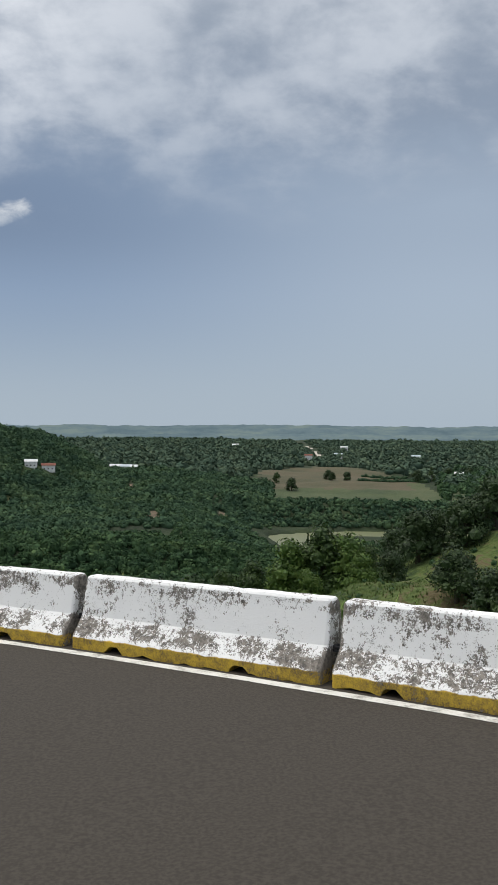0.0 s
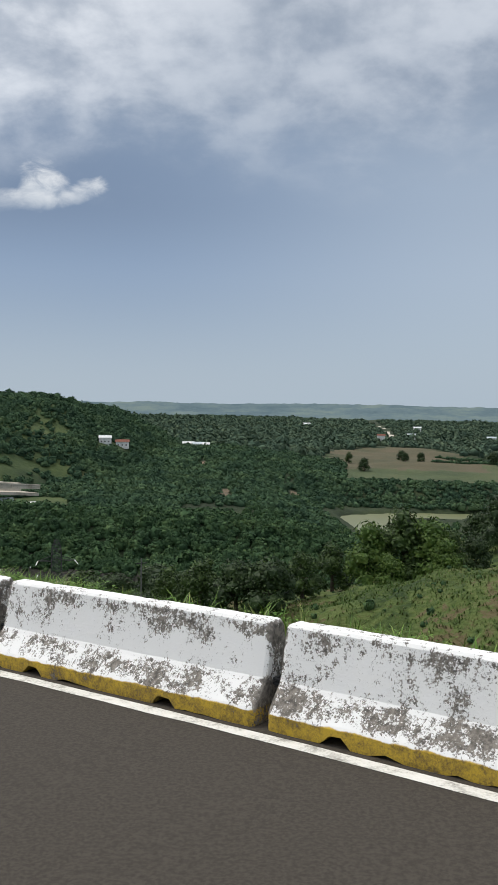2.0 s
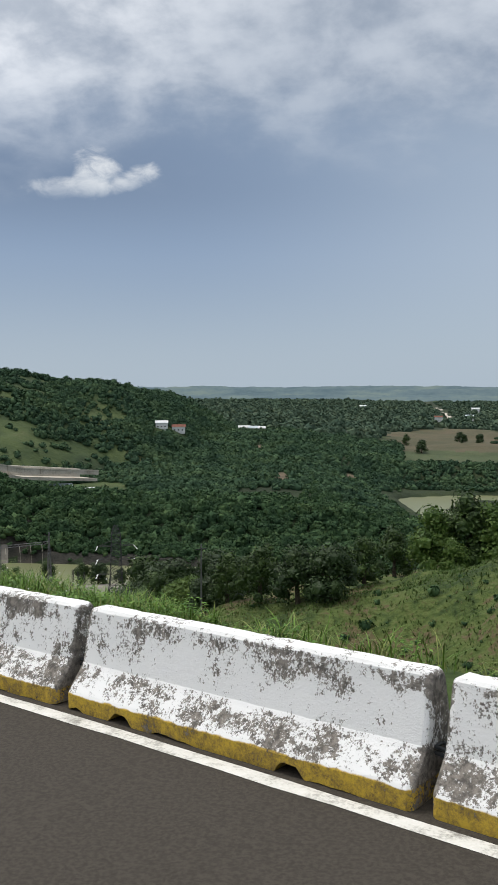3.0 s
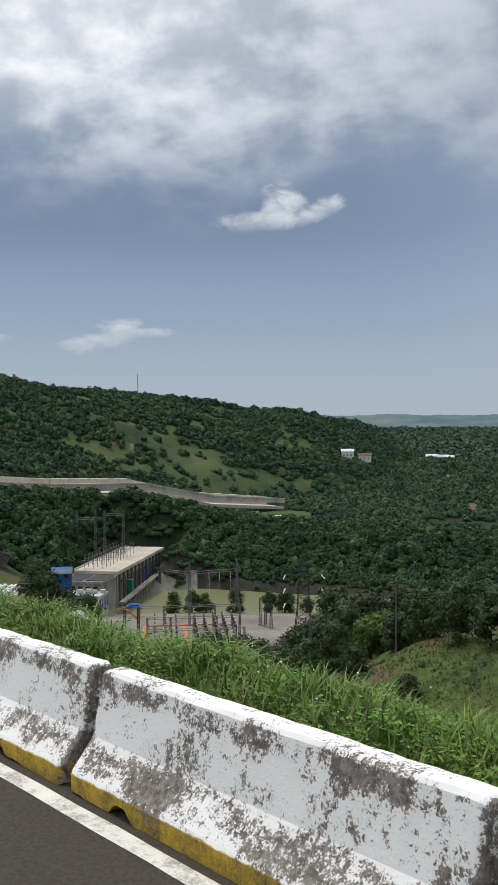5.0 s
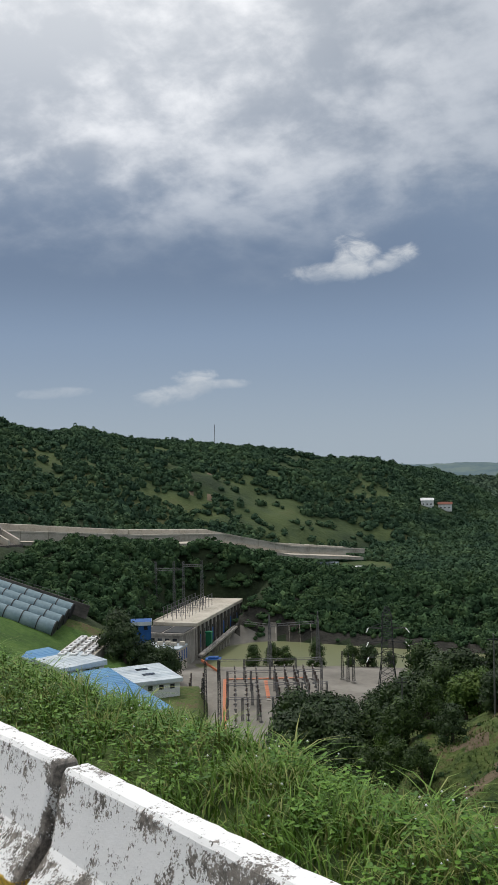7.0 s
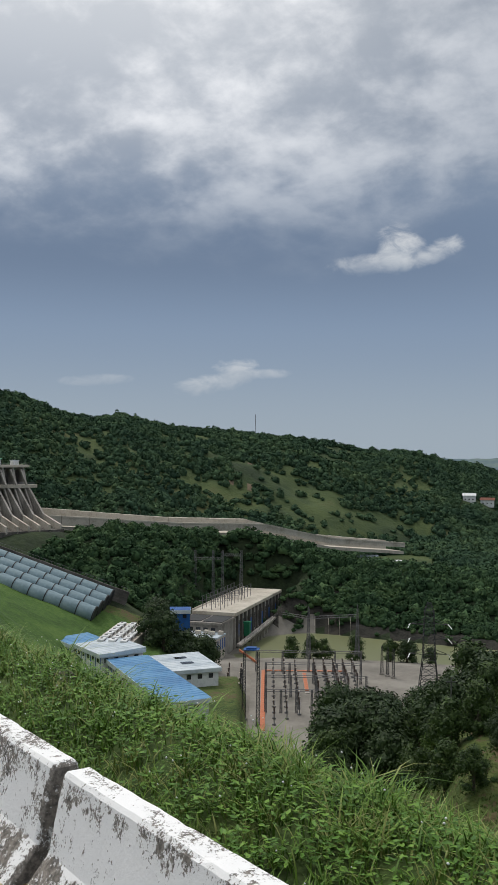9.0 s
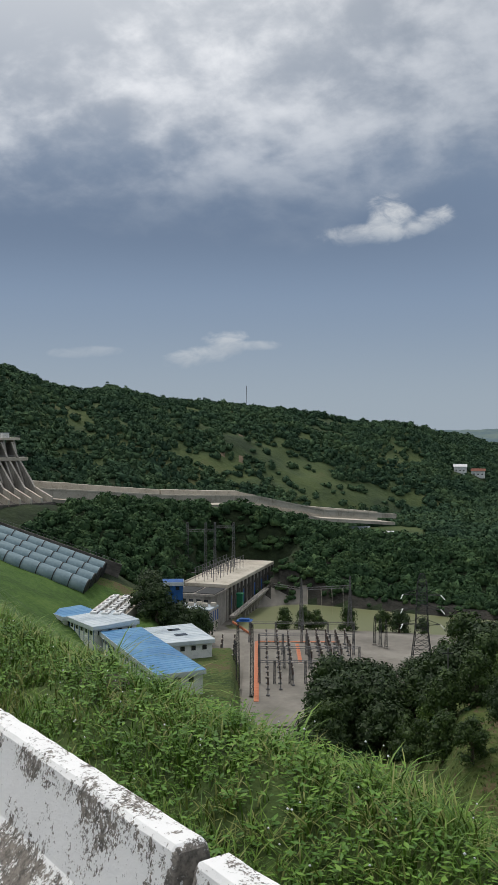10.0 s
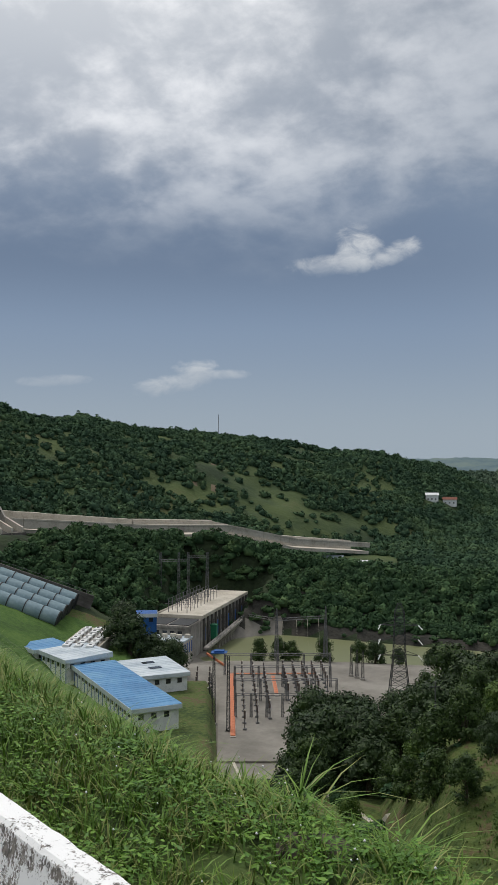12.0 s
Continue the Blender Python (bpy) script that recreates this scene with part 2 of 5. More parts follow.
PIPE = material("grey_green_penstock_paint", [(0.14, 0.21, 0.24), (0.19, 0.27, 0.30), (0.25, 0.33, 0.36)], 0.08, 0.55, 0.1, 1.0, fine=0.4)
WHITE_WALL = material("white_wall_paint", [(0.55, 0.56, 0.56), (0.70, 0.71, 0.71), (0.76, 0.77, 0.77)], 0.3, 0.8, fine=0.4)
BLUE_ROOF = material("blue_sheet_roof", [(0.07, 0.19, 0.36), (0.095, 0.25, 0.45), (0.15, 0.31, 0.48)], 0.12, 0.5, fine=0.5)
PALE_ROOF = material("pale_sheet_roof", [(0.36, 0.42, 0.47), (0.50, 0.56, 0.60), (0.58, 0.63, 0.66)], 0.15, 0.5, fine=0.4)
BLUE_PAINT = material("strong_blue_paint", [(0.015, 0.075, 0.25), (0.025, 0.11, 0.33)], 0.3, 0.5)
GREEN_PAINT = material("green_paint", [(0.02, 0.16, 0.08), (0.03, 0.22, 0.11)], 0.3, 0.5)
ORANGE_PAINT = material("orange_paint", [(0.42, 0.13, 0.06), (0.55, 0.20, 0.10)], 0.3, 0.6)
GLASS_DARK = material("dark_window_glass", [(0.012, 0.015, 0.02), (0.03, 0.036, 0.045)], 0.5, 0.1, spec=0.6)
WOODS = material("woodland_canopy", [(0.019, 0.043, 0.021), (0.034, 0.071, 0.032), (0.054, 0.102, 0.043), (0.084, 0.135, 0.053)], 0.09, 0.8, fine=0.25, vary=0.22, island=True, spec=0.1)
# bluer, paler copy of the canopy green: aerial haze painted into the leaf colour
HAZY_HILL_WOODS = material("haze_tinted_hill_woods", [(0.027, 0.054, 0.035), (0.044, 0.083, 0.048), (0.065, 0.112, 0.058), (0.092, 0.142, 0.067)], 0.035, 0.9, fine=0.25, vary=0.22, island=True, spec=0.05)
# palest woods, for the plain; the haze of distance is in the base colour
HAZY_FAR_WOODS = material("haze_tinted_far_woods", [(0.046, 0.078, 0.056), (0.072, 0.110, 0.074), (0.108, 0.145, 0.088)], 0.02, 0.95, fine=0.3, vary=0.25, island=True, spec=0.05)
LEAVES = material("broad_leaves", [(0.016, 0.034, 0.009), (0.032, 0.062, 0.014), (0.058, 0.098, 0.022)], 0.5, 0.6, fine=0.3, vary=0.35, island=True, spec=0.25)
DARK_LEAVES = material("dark_glossy_leaves", [(0.013, 0.028, 0.009), (0.024, 0.048, 0.014), (0.042, 0.072, 0.021)], 0.5, 0.6, fine=0.3, vary=0.35, island=True, spec=0.25)
BRIGHT_LEAVES = material("bright_green_leaves", [(0.035, 0.075, 0.012), (0.062, 0.115, 0.02), (0.10, 0.155, 0.03)], 0.5, 0.6, fine=0.3, vary=0.35, island=True, spec=0.25)
BARK = material("tree_bark", [(0.045, 0.036, 0.027), (0.09, 0.075, 0.058)], 2.0, 0.9, 0.5, 8.0)
BLADES = material("fresh_grass_blades", [(0.052, 0.115, 0.013), (0.092, 0.182, 0.022), (0.142, 0.240, 0.036), (0.21, 0.235, 0.07)], 1.2, 0.55, fine=0.2, vary=0.5, island=True, spec=0.25)
SPUR_BLADES = material("rank_spur_grass", [(0.030, 0.062, 0.013), (0.055, 0.100, 0.020), (0.085, 0.130, 0.032), (0.125, 0.120, 0.050)], 0.09, 0.7, fine=0.3, vary=0.3, island=True, spec=0.2)
WEEDS = material("weed_leaves", [(0.042, 0.110, 0.012), (0.078, 0.180, 0.021), (0.13, 0.245, 0.032)], 1.5, 0.55, fine=0.2, vary=0.5, island=True, spec=0.25)
ROCK = material("brown_boulder", [(0.05, 0.042, 0.033), (0.11, 0.092, 0.072), (0.16, 0.135, 0.105)], 3.0, 0.9, 0.7, 14.0)
# blue-grey of the air mixed straight into the horizon hills' colour
HAZE_HILL = material("haze_tinted_hills", [(0.085, 0.125, 0.145), (0.115, 0.16, 0.175), (0.15, 0.195, 0.185)], 0.006, 1.0, fine=0.3, spec=0.0)


# ---- builders ----
def part(name, bm, mat, parent=None, label="", smooth=False):
    me = bpy.data.meshes.new(name)
    bm.to_mesh(me)
    bm.free()
    for mt in (mat if isinstance(mat, (list, tuple)) else [mat]):
        me.materials.append(mt)
    if smooth:
        me.shade_smooth()
    ob = new(name, me)
    if parent:
        ob.parent = parent
    if label:
        ob["label"] = label
    return ob


def thing(name, label, category, group="", at=None):
    ob = tagged(new(name), label, category, group)
    if at is not None:
        ob.matrix_basis = at
    return ob


def raw(name, verts, faces, mat, smooth=True, index=None):
    me = bpy.data.meshes.new(name)
    me.from_pydata(verts, [], faces)
    for mt in (mat if isinstance(mat, (list, tuple)) else [mat]):
        me.materials.append(mt)
    if index is not None:
        me.polygons.foreach_set("material_index", index)
    me.polygons.foreach_set("use_smooth", [smooth] * len(me.polygons))
    me.update()
    return new(name, me)


def box(bm, x0, x1, y0, y1, z0, z1, bevel=0.0):
    made = bmesh.ops.create_cube(bm, size=1.0, matrix=Matrix.LocRotScale(((x0 + x1) / 2, (y0 + y1) / 2, (z0 + z1) / 2), None, (x1 - x0, y1 - y0, z1 - z0)))
    if bevel:
        edges = list({e for v in made["verts"] for e in v.link_edges})
        bmesh.ops.bevel(bm, geom=edges, offset=bevel, segments=1, affect="EDGES")
    return bm


def boxed(*a, **k):
    return box(bmesh.new(), *a, **k)


def bar(bm, p, q, r, n=5, r2=None):
    """A round bar from p to q."""
    p, q = Vector(p), Vector(q)
    turn = (q - p).to_track_quat("Z", "Y").to_matrix().to_4x4()
    bmesh.ops.create_cone(bm, cap_ends=True, segments=n, radius1=r, radius2=r if r2 is None else r2, depth=(q - p).length,
                          matrix=Matrix.Translation((p + q) / 2) @ turn)
    return bm


# ---- the barrier line: an arc that runs along the outer edge of the road ----
TH0, KAP, KAP2, SLOPE, SLOPE2, PITCH, JX, JY = 0.54969, -0.007188, 0.0003212, -0.021284, -0.0002983, 3.41078, -1.91572, 11.15735


def along(s, n=0.0):
    """The point s metres along the line (to the left), n metres outward from the barriers' rear crest, and the heading there."""
    c = max(-25.0, min(30.0, s))
    x, y = JX, JY
    for i in range(12):
        sm = (i + 0.5) * c / 12
        th = TH0 + KAP * sm + KAP2 * sm * sm
        x -= math.cos(th) * c / 12
        y += math.sin(th) * c / 12
    th = TH0 + KAP * c + KAP2 * c * c
    x -= math.cos(th) * (s - c)
    y += math.sin(th) * (s - c)
    z = SLOPE * s + SLOPE2 * c * c
    return Vector((x + math.sin(th) * n, y + math.cos(th) * n, z)), th


def strip(name, n0, n1, s0, s1, step, mat, lift=0.0, thick=0.3, cuts=1, wobble=0.0):
    verts, faces = [], []
    rows = int((s1 - s0) / step) + 1
    ns = [n0 + (n1 - n0) * j / cuts for j in range(cuts + 1)]
    for i in range(rows):
        for j, n in enumerate(ns):
            w = wobble * (noise.noise((i * 0.7, j * 3.1, 5.0))) if wobble else 0.0
            p, _ = along(s0 + i * step, n + w)
            verts.append((p.x, p.y, p.z + lift))
    m = len(ns)
    for i in range(rows - 1):
        for j in range(m - 1):
            a = i * m + j
            faces.append((a, a + 1, a + m + 1, a + m))
    if thick:
        k = len(verts)
        verts += [(x, y, z - thick) for x, y, z in verts]
        for i in range(rows - 1):
            for j in (0, m - 1):
                a = i * m + j
                faces.append((a, a + m, a + m + k, a + k))
    return raw(name, verts, faces, mat, smooth=False)


# ---- terrain: one sheet, in bearings and ranges seen from the lookout ----
CX, CY = -8.0, 9.0


def sm(x, a, b):
    t = np.clip((x - a) / (b - a), 0, 1)
    return t * t * (3 - 2 * t)


def fbm(x, y, scale, seed=0.0, octaves=4):
    """A cheap smooth roughness from turned sine waves, -1 to 1."""
    out, amp, f = 0.0, 1.0, 1.0 / scale
    for o in range(octaves):
        a = 0.7 + 1.9 * o + seed
        u, v = x * math.cos(a) + y * math.sin(a), -x * math.sin(a) + y * math.cos(a)
        out = out + amp * np.sin(u * f * 6.28 + 1.3 * np.sin(v * f * 4.1 + seed) + o) * np.cos(v * f * 5.2 + 1.1 * np.sin(u * f * 3.3) + seed * 2)
        amp, f = amp * 0.5, f * 2.03
    return out / 1.9


def crest(az, r, azs, rs, zs, front, back, round_=12.0):
    """A ridge whose crest runs through the given bearings, with its slopes to both sides."""
    rc, zc = np.interp(az, azs, rs), np.interp(az, azs, zs)
    d = r - rc
    d = np.where(d < 0, -d * front, d * back)
    return zc - (np.sqrt(d * d + round_ * round_) - round_)


def river_distance(x, y):
    """Distance from the river's middle: it comes from the left below the near bank, bends round the end of the wooded ridge and leaves to the right."""
    pts = [(-195, 424), (-184, 440), (-100, 441), (-20, 447), (40, 486), (70, 590), (48, 680), (36, 746), (70, 764), (140, 770), (320, 766), (700, 800)]
    best = np.full(np.shape(x), 1e9)
    for (ax, ay), (bx, by) in zip(pts, pts[1:]):
        dx, dy = bx - ax, by - ay
        t = np.clip(((x - ax) * dx + (y - ay) * dy) / (dx * dx + dy * dy), 0, 1)
        best = np.minimum(best, np.hypot(x - ax - t * dx, y - ay - t * dy))
    return best


RIDGE_AZ = [-6, -2, 1, 5, 10, 16, 20, 23, 27, 34, 42, 60]
RIDGE_R = [590, 550, 545, 540, 535, 538, 545, 550, 542, 505, 480, 480]
RIDGE_Z = [-96, -84, -73, -70, -68, -67, -61.5, -54, -48, -42, -40, -40]
HILL_AZ = [4, 8, 10.5, 12, 14.4, 16.4, 18.1, 21.4, 26.5, 31, 33.9, 35.7, 38.1, 40, 48, 70]
HILL_R = [1000, 1000, 1000, 1000, 980, 980, 960, 940, 900, 880, 860, 850, 830, 810, 760, 700]
HILL_Z = [-60, -52, -26, -14, -7, 2, 1, 11, 18, 24, 33, 29, 36, 46, 56, 60]


HOUSE_SIZE = 1.157


def house_plan(x, y):
    """A place in the power house's own plan."""
    dx, dy = CX + (x - CX) / HOUSE_SIZE + 179.5, CY + (y - CY) / HOUSE_SIZE - 340
    c, k = math.cos(radians(8.6)), math.sin(radians(8.6))
    return dx * c + dy * k, -dx * k + dy * c


def height(x, y):
    x, y = np.asarray(x, float), np.asarray(y, float)
    dx, dy = x - CX, y - CY
    r, az = np.hypot(dx, dy), np.degrees(np.arctan2(-dx, dy))
    # distance outward from the road edge, by the arc's mean heading
    n = (x - JX) * math.sin(0.52) + (y - JY) * math.cos(0.52)
    s = -(x - JX) * math.cos(0.52) + (y - JY) * math.sin(0.52)
    bend = np.where(s > 0, 0.0016 * np.minimum(s, 40) ** 2, 0.003 * np.minimum(-s, 25) ** 2)
    n = n + np.where(s > 0, bend * 0.6 - 0.012 * np.clip(s, 0, 40), -bend * 0.5)
    n = n - 0.0075 * np.clip(s - 20, 0, 26) ** 2
    road = SLOPE * s - 0.06
    # valley floor, then the plain beyond the river
    left = np.interp(r, [0, 400, 430, 640, 700, 760, 950, 1300, 2200, 3600, 5000], [-86, -86.4, -91.5, -72, -70, -68, -50, -54, -55, -62, -66])
    right = np.interp(r, [0, 400, 430, 760, 800, 835, 1000, 1250, 1700, 3000, 5000], [-86, -86.4, -91.5, -89, -88, -72, -66, -62, -60, -64, -66])
    k = sm(az, -3, 5)
    z = left * k + right * (1 - k)
    z = z + fbm(x, y, 260, 1.0) * 4.0 * sm(r, 640, 1100)
    ridge = crest(az, r, RIDGE_AZ, RIDGE_R, RIDGE_Z, 0.62, 0.35) + fbm(x, y, 90, 2.0) * 3.0
    z = np.maximum(z, np.where(az > -7, ridge, -200))
    hill = crest(az, r, HILL_AZ, HILL_R, HILL_Z, 0.37, 0.3, 25.0)
    hill = hill + fbm(x, y, 150, 3.0) * 7.0 * sm(az, 9, 16) * (1 - 0.75 * sm(hill, -25, 20))
    z = np.maximum(z, np.where(az > 4, hill, -200))
    # grassy spurs below the road on the right
    spur = crest(az, r, [-70, -22, -15, -10, -4, 1.5, 8, 13.5, 17, 20], [120, 118, 118, 122, 126, 128, 130, 132, 134, 136],
                 [-11, -17, -20, -22.5, -26.5, -29.5, -33, -39, -52, -88], 0.42, 0.22, 3.0)
    spur2 = crest(az, r, [-70, -22, -15, -10, -7.3, -4, 2, 8], [185, 185, 188, 190, 192, 195, 200, 205],
                  [-10, -15, -22, -28, -32, -38, -52, -88], 0.30, 0.5, 5.0)
    low = np.maximum(spur, spur2) + fbm(x, y, 34, 4.0) * 1.5 + fbm(x, y, 9, 9.0) * 0.5
    z = np.where(az < 21, np.maximum(z, low), z)
    # the hillside that carries the penstock
    v = np.clip(367 - y, -60, 150)
    side = -69.5 + np.where(x < -246, 0.36, 0.5) * (-246 - x) + 0.0015 * np.maximum(v, 0) ** 2
    side = np.minimum(side, -36) - 0.9 * np.maximum(0, x + 188) - 1.6 * np.maximum(0, y - 378 - 0.38 * (x + 246)) + fbm(x, y, 40, 5.0) * 0.8
    z = np.where((az > 26) & (r < 520), np.maximum(z, side), z)
    # terraces of the station's buildings
    terrace = np.interp(r, [0, 240, 262, 345, 356, 395, 410], [-140, -100, -79.5, -79.0, -74, -73, -110]) - 30 * (1 - sm(az, 25.0, 26.8)) - 12 * (1 - sm(az, 30.0, 31.5)) * (r > 345)
    z = np.where((az > 24) & (az < 40), np.maximum(z, terrace), z)
    # river bed
    d = river_distance(x, y)
    z = np.where(r > 380, np.minimum(z, -95 + 13 * sm(d, 16, 30) + np.maximum(0, d - 30) * 1.5), z)
    # the level yard cut into the ridge's foot for the power house
    u, v = house_plan(x, y)
    out = 1.157 * np.maximum(np.maximum(np.maximum(-24 - u, u - np.where(v > 16, 2.0, 11.0)), np.maximum(-20 - v, v - 82)), 0)
    z = np.where((r > 330) & (out < 60), np.minimum(z, -86 + 2.2 * out), z)
    # a wooded bench between the spur and the yards
    bench = np.interp(r, [0, 118, 150, 240, 268, 300], [-60, -52, -56, -66, -87, -120]) - 40 * sm(az, 21.0, 25.0) + fbm(x, y, 30, 6.0) * 1.2
    z = np.where(az > 4, np.maximum(z, bench), z)
    # near: road bench, its shoulder and the bank that falls away from it
    drop = np.maximum(0, n - 2.1)
    bank = road - 0.05 + 0.08 * fbm(x, y, 2.2, 7.0) - 0.78 * (np.sqrt(drop * drop + 0.25) - 0.5) + 0.5 * np.minimum(1.0, drop * 0.1) * fbm(x, y, 9.0, 8.0)
    bank = bank + 0.25 * sm(n, 0.9, 1.7) * (1 - sm(n, 1.9, 3.2))
    z = np.where(n < 0.4, np.where(n < -12, road + 0.12 * (-n - 12), road - 0.25), np.where(n < 1.0, road - 0.05, np.maximum(z * sm(r, 30, 60) - 60 * (1 - sm(r, 30, 60)), bank)))
    return z


def bearing(x, y):
    dx, dy = x - CX, y - CY
    return np.degrees(np.arctan2(-dx, dy)), np.hypot(dx, dy)


def build_ground():
    az = np.concatenate([np.arange(-180, -30, 6.0), np.arange(-30, -20, 1.0), np.arange(-20, 47, 0.28), np.arange(47, 60, 1.0), np.arange(60, 180.1, 6.0)])
    r = np.concatenate([np.geomspace(0.6, 40, 70), np.geomspace(40.6, 1250, 300), np.geomspace(1285, 4900, 45)])
    A, R = np.meshgrid(np.radians(az), r, indexing="ij")
    X, Y = CX - np.sin(A) * R, CY + np.cos(A) * R
    Z = height(X, Y)
    na, nr = X.shape
    verts = np.stack([X, Y, Z], -1).reshape(-1, 3)
    i, j = np.meshgrid(np.arange(na - 1), np.arange(nr - 1), indexing="ij")
    a = (i * nr + j).ravel()
    faces = np.stack([a, a + 1, a + nr + 1, a + nr], 1)
    # what covers the ground
    xc, yc = (X[:-1, :-1] + X[1:, 1:]) / 2, (Y[:-1, :-1] + Y[1:, 1:]) / 2
    index = cover(xc, yc).ravel()
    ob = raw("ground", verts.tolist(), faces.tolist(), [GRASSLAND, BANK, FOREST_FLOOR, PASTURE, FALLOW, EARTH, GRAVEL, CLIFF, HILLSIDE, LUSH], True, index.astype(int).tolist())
    return tagged(ob, "green valley ground with grass slopes, fields and woods", "ground", kind="structure")


def cover(x, y):
    """0 grass slope, 1 weedy bank, 2 forest floor, 3 pasture, 4 fallow, 5 earth, 6 gravel, 7 cliff."""
    az, r = bearing(x, y)
    z = height(x, y)
    w = fbm(x, y, 120, 9.0)
    w2 = fbm(x, y, 40, 10.0)
    c = np.zeros(np.shape(x))
    c[r < 40] = 1
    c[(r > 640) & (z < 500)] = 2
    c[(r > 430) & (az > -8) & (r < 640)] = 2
    # terraced grass on the big hill
    hill = (az > 8) & (r > 640) & (r < 1000)
    c[hill] = 8
    c[hill & (r > 730) & (r < 800) & (az > 19) & (az < 33) & (w2 > 0.72)] = 5
    # the open fields across the river
    field = (az < -0.8 + 2 * w2) & (az > -12.5) & (r > 845) & (r < 1270 - 6.5 * (az + 5) ** 2)
    c[field] = 3
    c[field & (r > 955 + 12 * w2) & (az < -0.9) & (az > -10.5 + 0.6 * w2)] = 4
    c[(az < -13) & (az > -17) & (r > 850) & (r < 1000)] = 3
    c[(r > 1300) & (w > 0.55)] = 3
    d = river_distance(x, y)
    c[(r > 400) & (d > 21) & (d < 46) & (z > -93) & (z < -74) & (y > 440) & (y < 560)] = 7
    c[(az > 26) & (az < 60) & (r > 40) & (r < 420) & (z > -79)] = 9
    # bare scars
    for a0, r0, wa, wr, m in ((6.7, 860, 0.3, 16, 5), (5.2, 705, 0.4, 26, 5), (1.0, 765, 0.4, 24, 5)):
        c[((az - a0 - 0.002 * (r - r0)) / wa) ** 2 + ((r - r0) / wr) ** 2 < 1 + 0.8 * w2] = m
    # yards, and the earth cut at the spur's end
    c[(r > 262) & (r < np.where(az > 22, 500, 437)) & (az > 10) & (az < 36) & (z < -84.5)] = 6
    c[(az > 8.0) & (az < 13) & (r > 119) & (r < 134) & (w2 > 0.05)] = 5
    c[(az > -6) & (az < 2) & (r > 104) & (r < 116) & (w2 + w > 0.6)] = 5
    return c


ground = build_ground()
river = raw("river", [(-400, 380, -91), (1500, 380, -91), (1500, 1000, -91), (-400, 1000, -91)], [(0, 1, 2, 3)], WATER, False)
tagged(river, "murky green river below a dark cliff", "river", kind="structure")

road = tagged(strip("road", -11.0, 0.35, -60, 80, 1.0, ASPHALT, 0.0, 0.3, 6), "dark brownish asphalt road surface", "road", kind="structure")


def build_far_lane():
    """A pale road that climbs through the woods of the plain."""
    verts, faces = [], []
    for i in range(46):
        r = 1480 + i * 20.0
        a = radians(-4.3 + 0.0011 * (r - 1900) + 0.05 * math.sin(i * 0.5))
        for o in (-4.0, 4.0):
            x, y = CX - math.sin(a) * r + o, CY + math.cos(a) * r
            verts.append((x, y, float(height(x, y)) + 0.5))
    for i in range(45):
        faces.append((2 * i, 2 * i + 1, 2 * i + 3, 2 * i + 2))
    return tagged(raw("lane", verts, faces, PALE_CONCRETE, True), "pale concrete road far across the plain", "road", kind="structure")


build_far_lane()
edge_line = tagged(strip("edge_line", -0.625, -0.485, -60, 80, 0.5, LINE, 0.004, 0.0, 1, 0.02), "worn white edge line on the road", "road marking", kind="structure")


# ---- concrete barriers ----
def barrier_mesh(seed):
    rng = random.Random(seed)
    half = PITCH / 2 - 0.064
    # (outward, up) from the rear crest, front foot first; the far side mirrors the near one
    front = [(-0.40, 0.0), (-0.40, 0.135), (-0.385, 0.16), (-0.235, 0.325), (-0.21, 0.36), (-0.112, 0.785), (-0.09, 0.81)]
    prof = front + [(-0.04 - a, b) for a, b in reversed(front)]
    xs = [-half, -half + 0.012, -half + 0.04]
    cuts = [(-0.30 * 2 * half, 0.13), (0.21 * 2 * half, 0.13)]
    for c, w in cuts:
        c += rng.uniform(-0.05, 0.05)
        xs += [c - w, c - w + 0.03, c + w - 0.03, c + w]
    xs += [-half + 0.04 + (2 * half - 0.08) * i / 34 for i in range(1, 34)] + [half - 0.04, half - 0.012, half]
    xs = sorted(xs)
    holes = [(-0.30 * 2 * half, 0.12), (0.21 * 2 * half, 0.12)]
    verts, faces = [], []
    for x in xs:
        end = (max(0.0, abs(x) - (half - 0.041)) / 0.041) ** 2
        hole = max((max(0.0, 1 - (abs(x - c) / w) ** 4) for c, w in holes), default=0.0)
        for k, (a, b) in enumerate(prof):
            am = -0.02
            a2, b2 = am + (a - am) * (1 - 0.11 * end), b - (0.028 * end if b > 0.7 else 0)
            if b == 0.0:
                b2 = max(0.085 * hole, 0.05 * max(0.0, noise.noise((x * 4.3, a * 3, seed * 1.7 + 9)) + 0.35 * noise.noise((x * 15, a, seed))))
            j = 0.006
            chip = 0.018 * max(0.0, noise.noise((x * 5, k * 2.0, seed * 3.7)) - 0.25) if k in (1, 2, 6, 7) else 0
            verts.append((x, a2 + j * noise.noise((x * 7, a * 9, seed)) + (chip if a < -0.02 else -chip), b2 + j * noise.noise((x * 6, b * 9 + 4, seed)) - (chip if b > 0.5 else 0)))
    m = len(prof)
    for i in range(len(xs) - 1):
        for k in range(m):
            a, b = i * m + k, i * m + (k + 1) % m
            faces.append((a, b, b + m, a + m))
    faces.append(tuple(range(m - 1, -1, -1)))
    faces.append(tuple(range((len(xs) - 1) * m, len(xs) * m)))
    me = bpy.data.meshes.new("body")
    me.from_pydata(verts, [], faces)
    me.materials.append(PAINT)
    me.update()
    return me


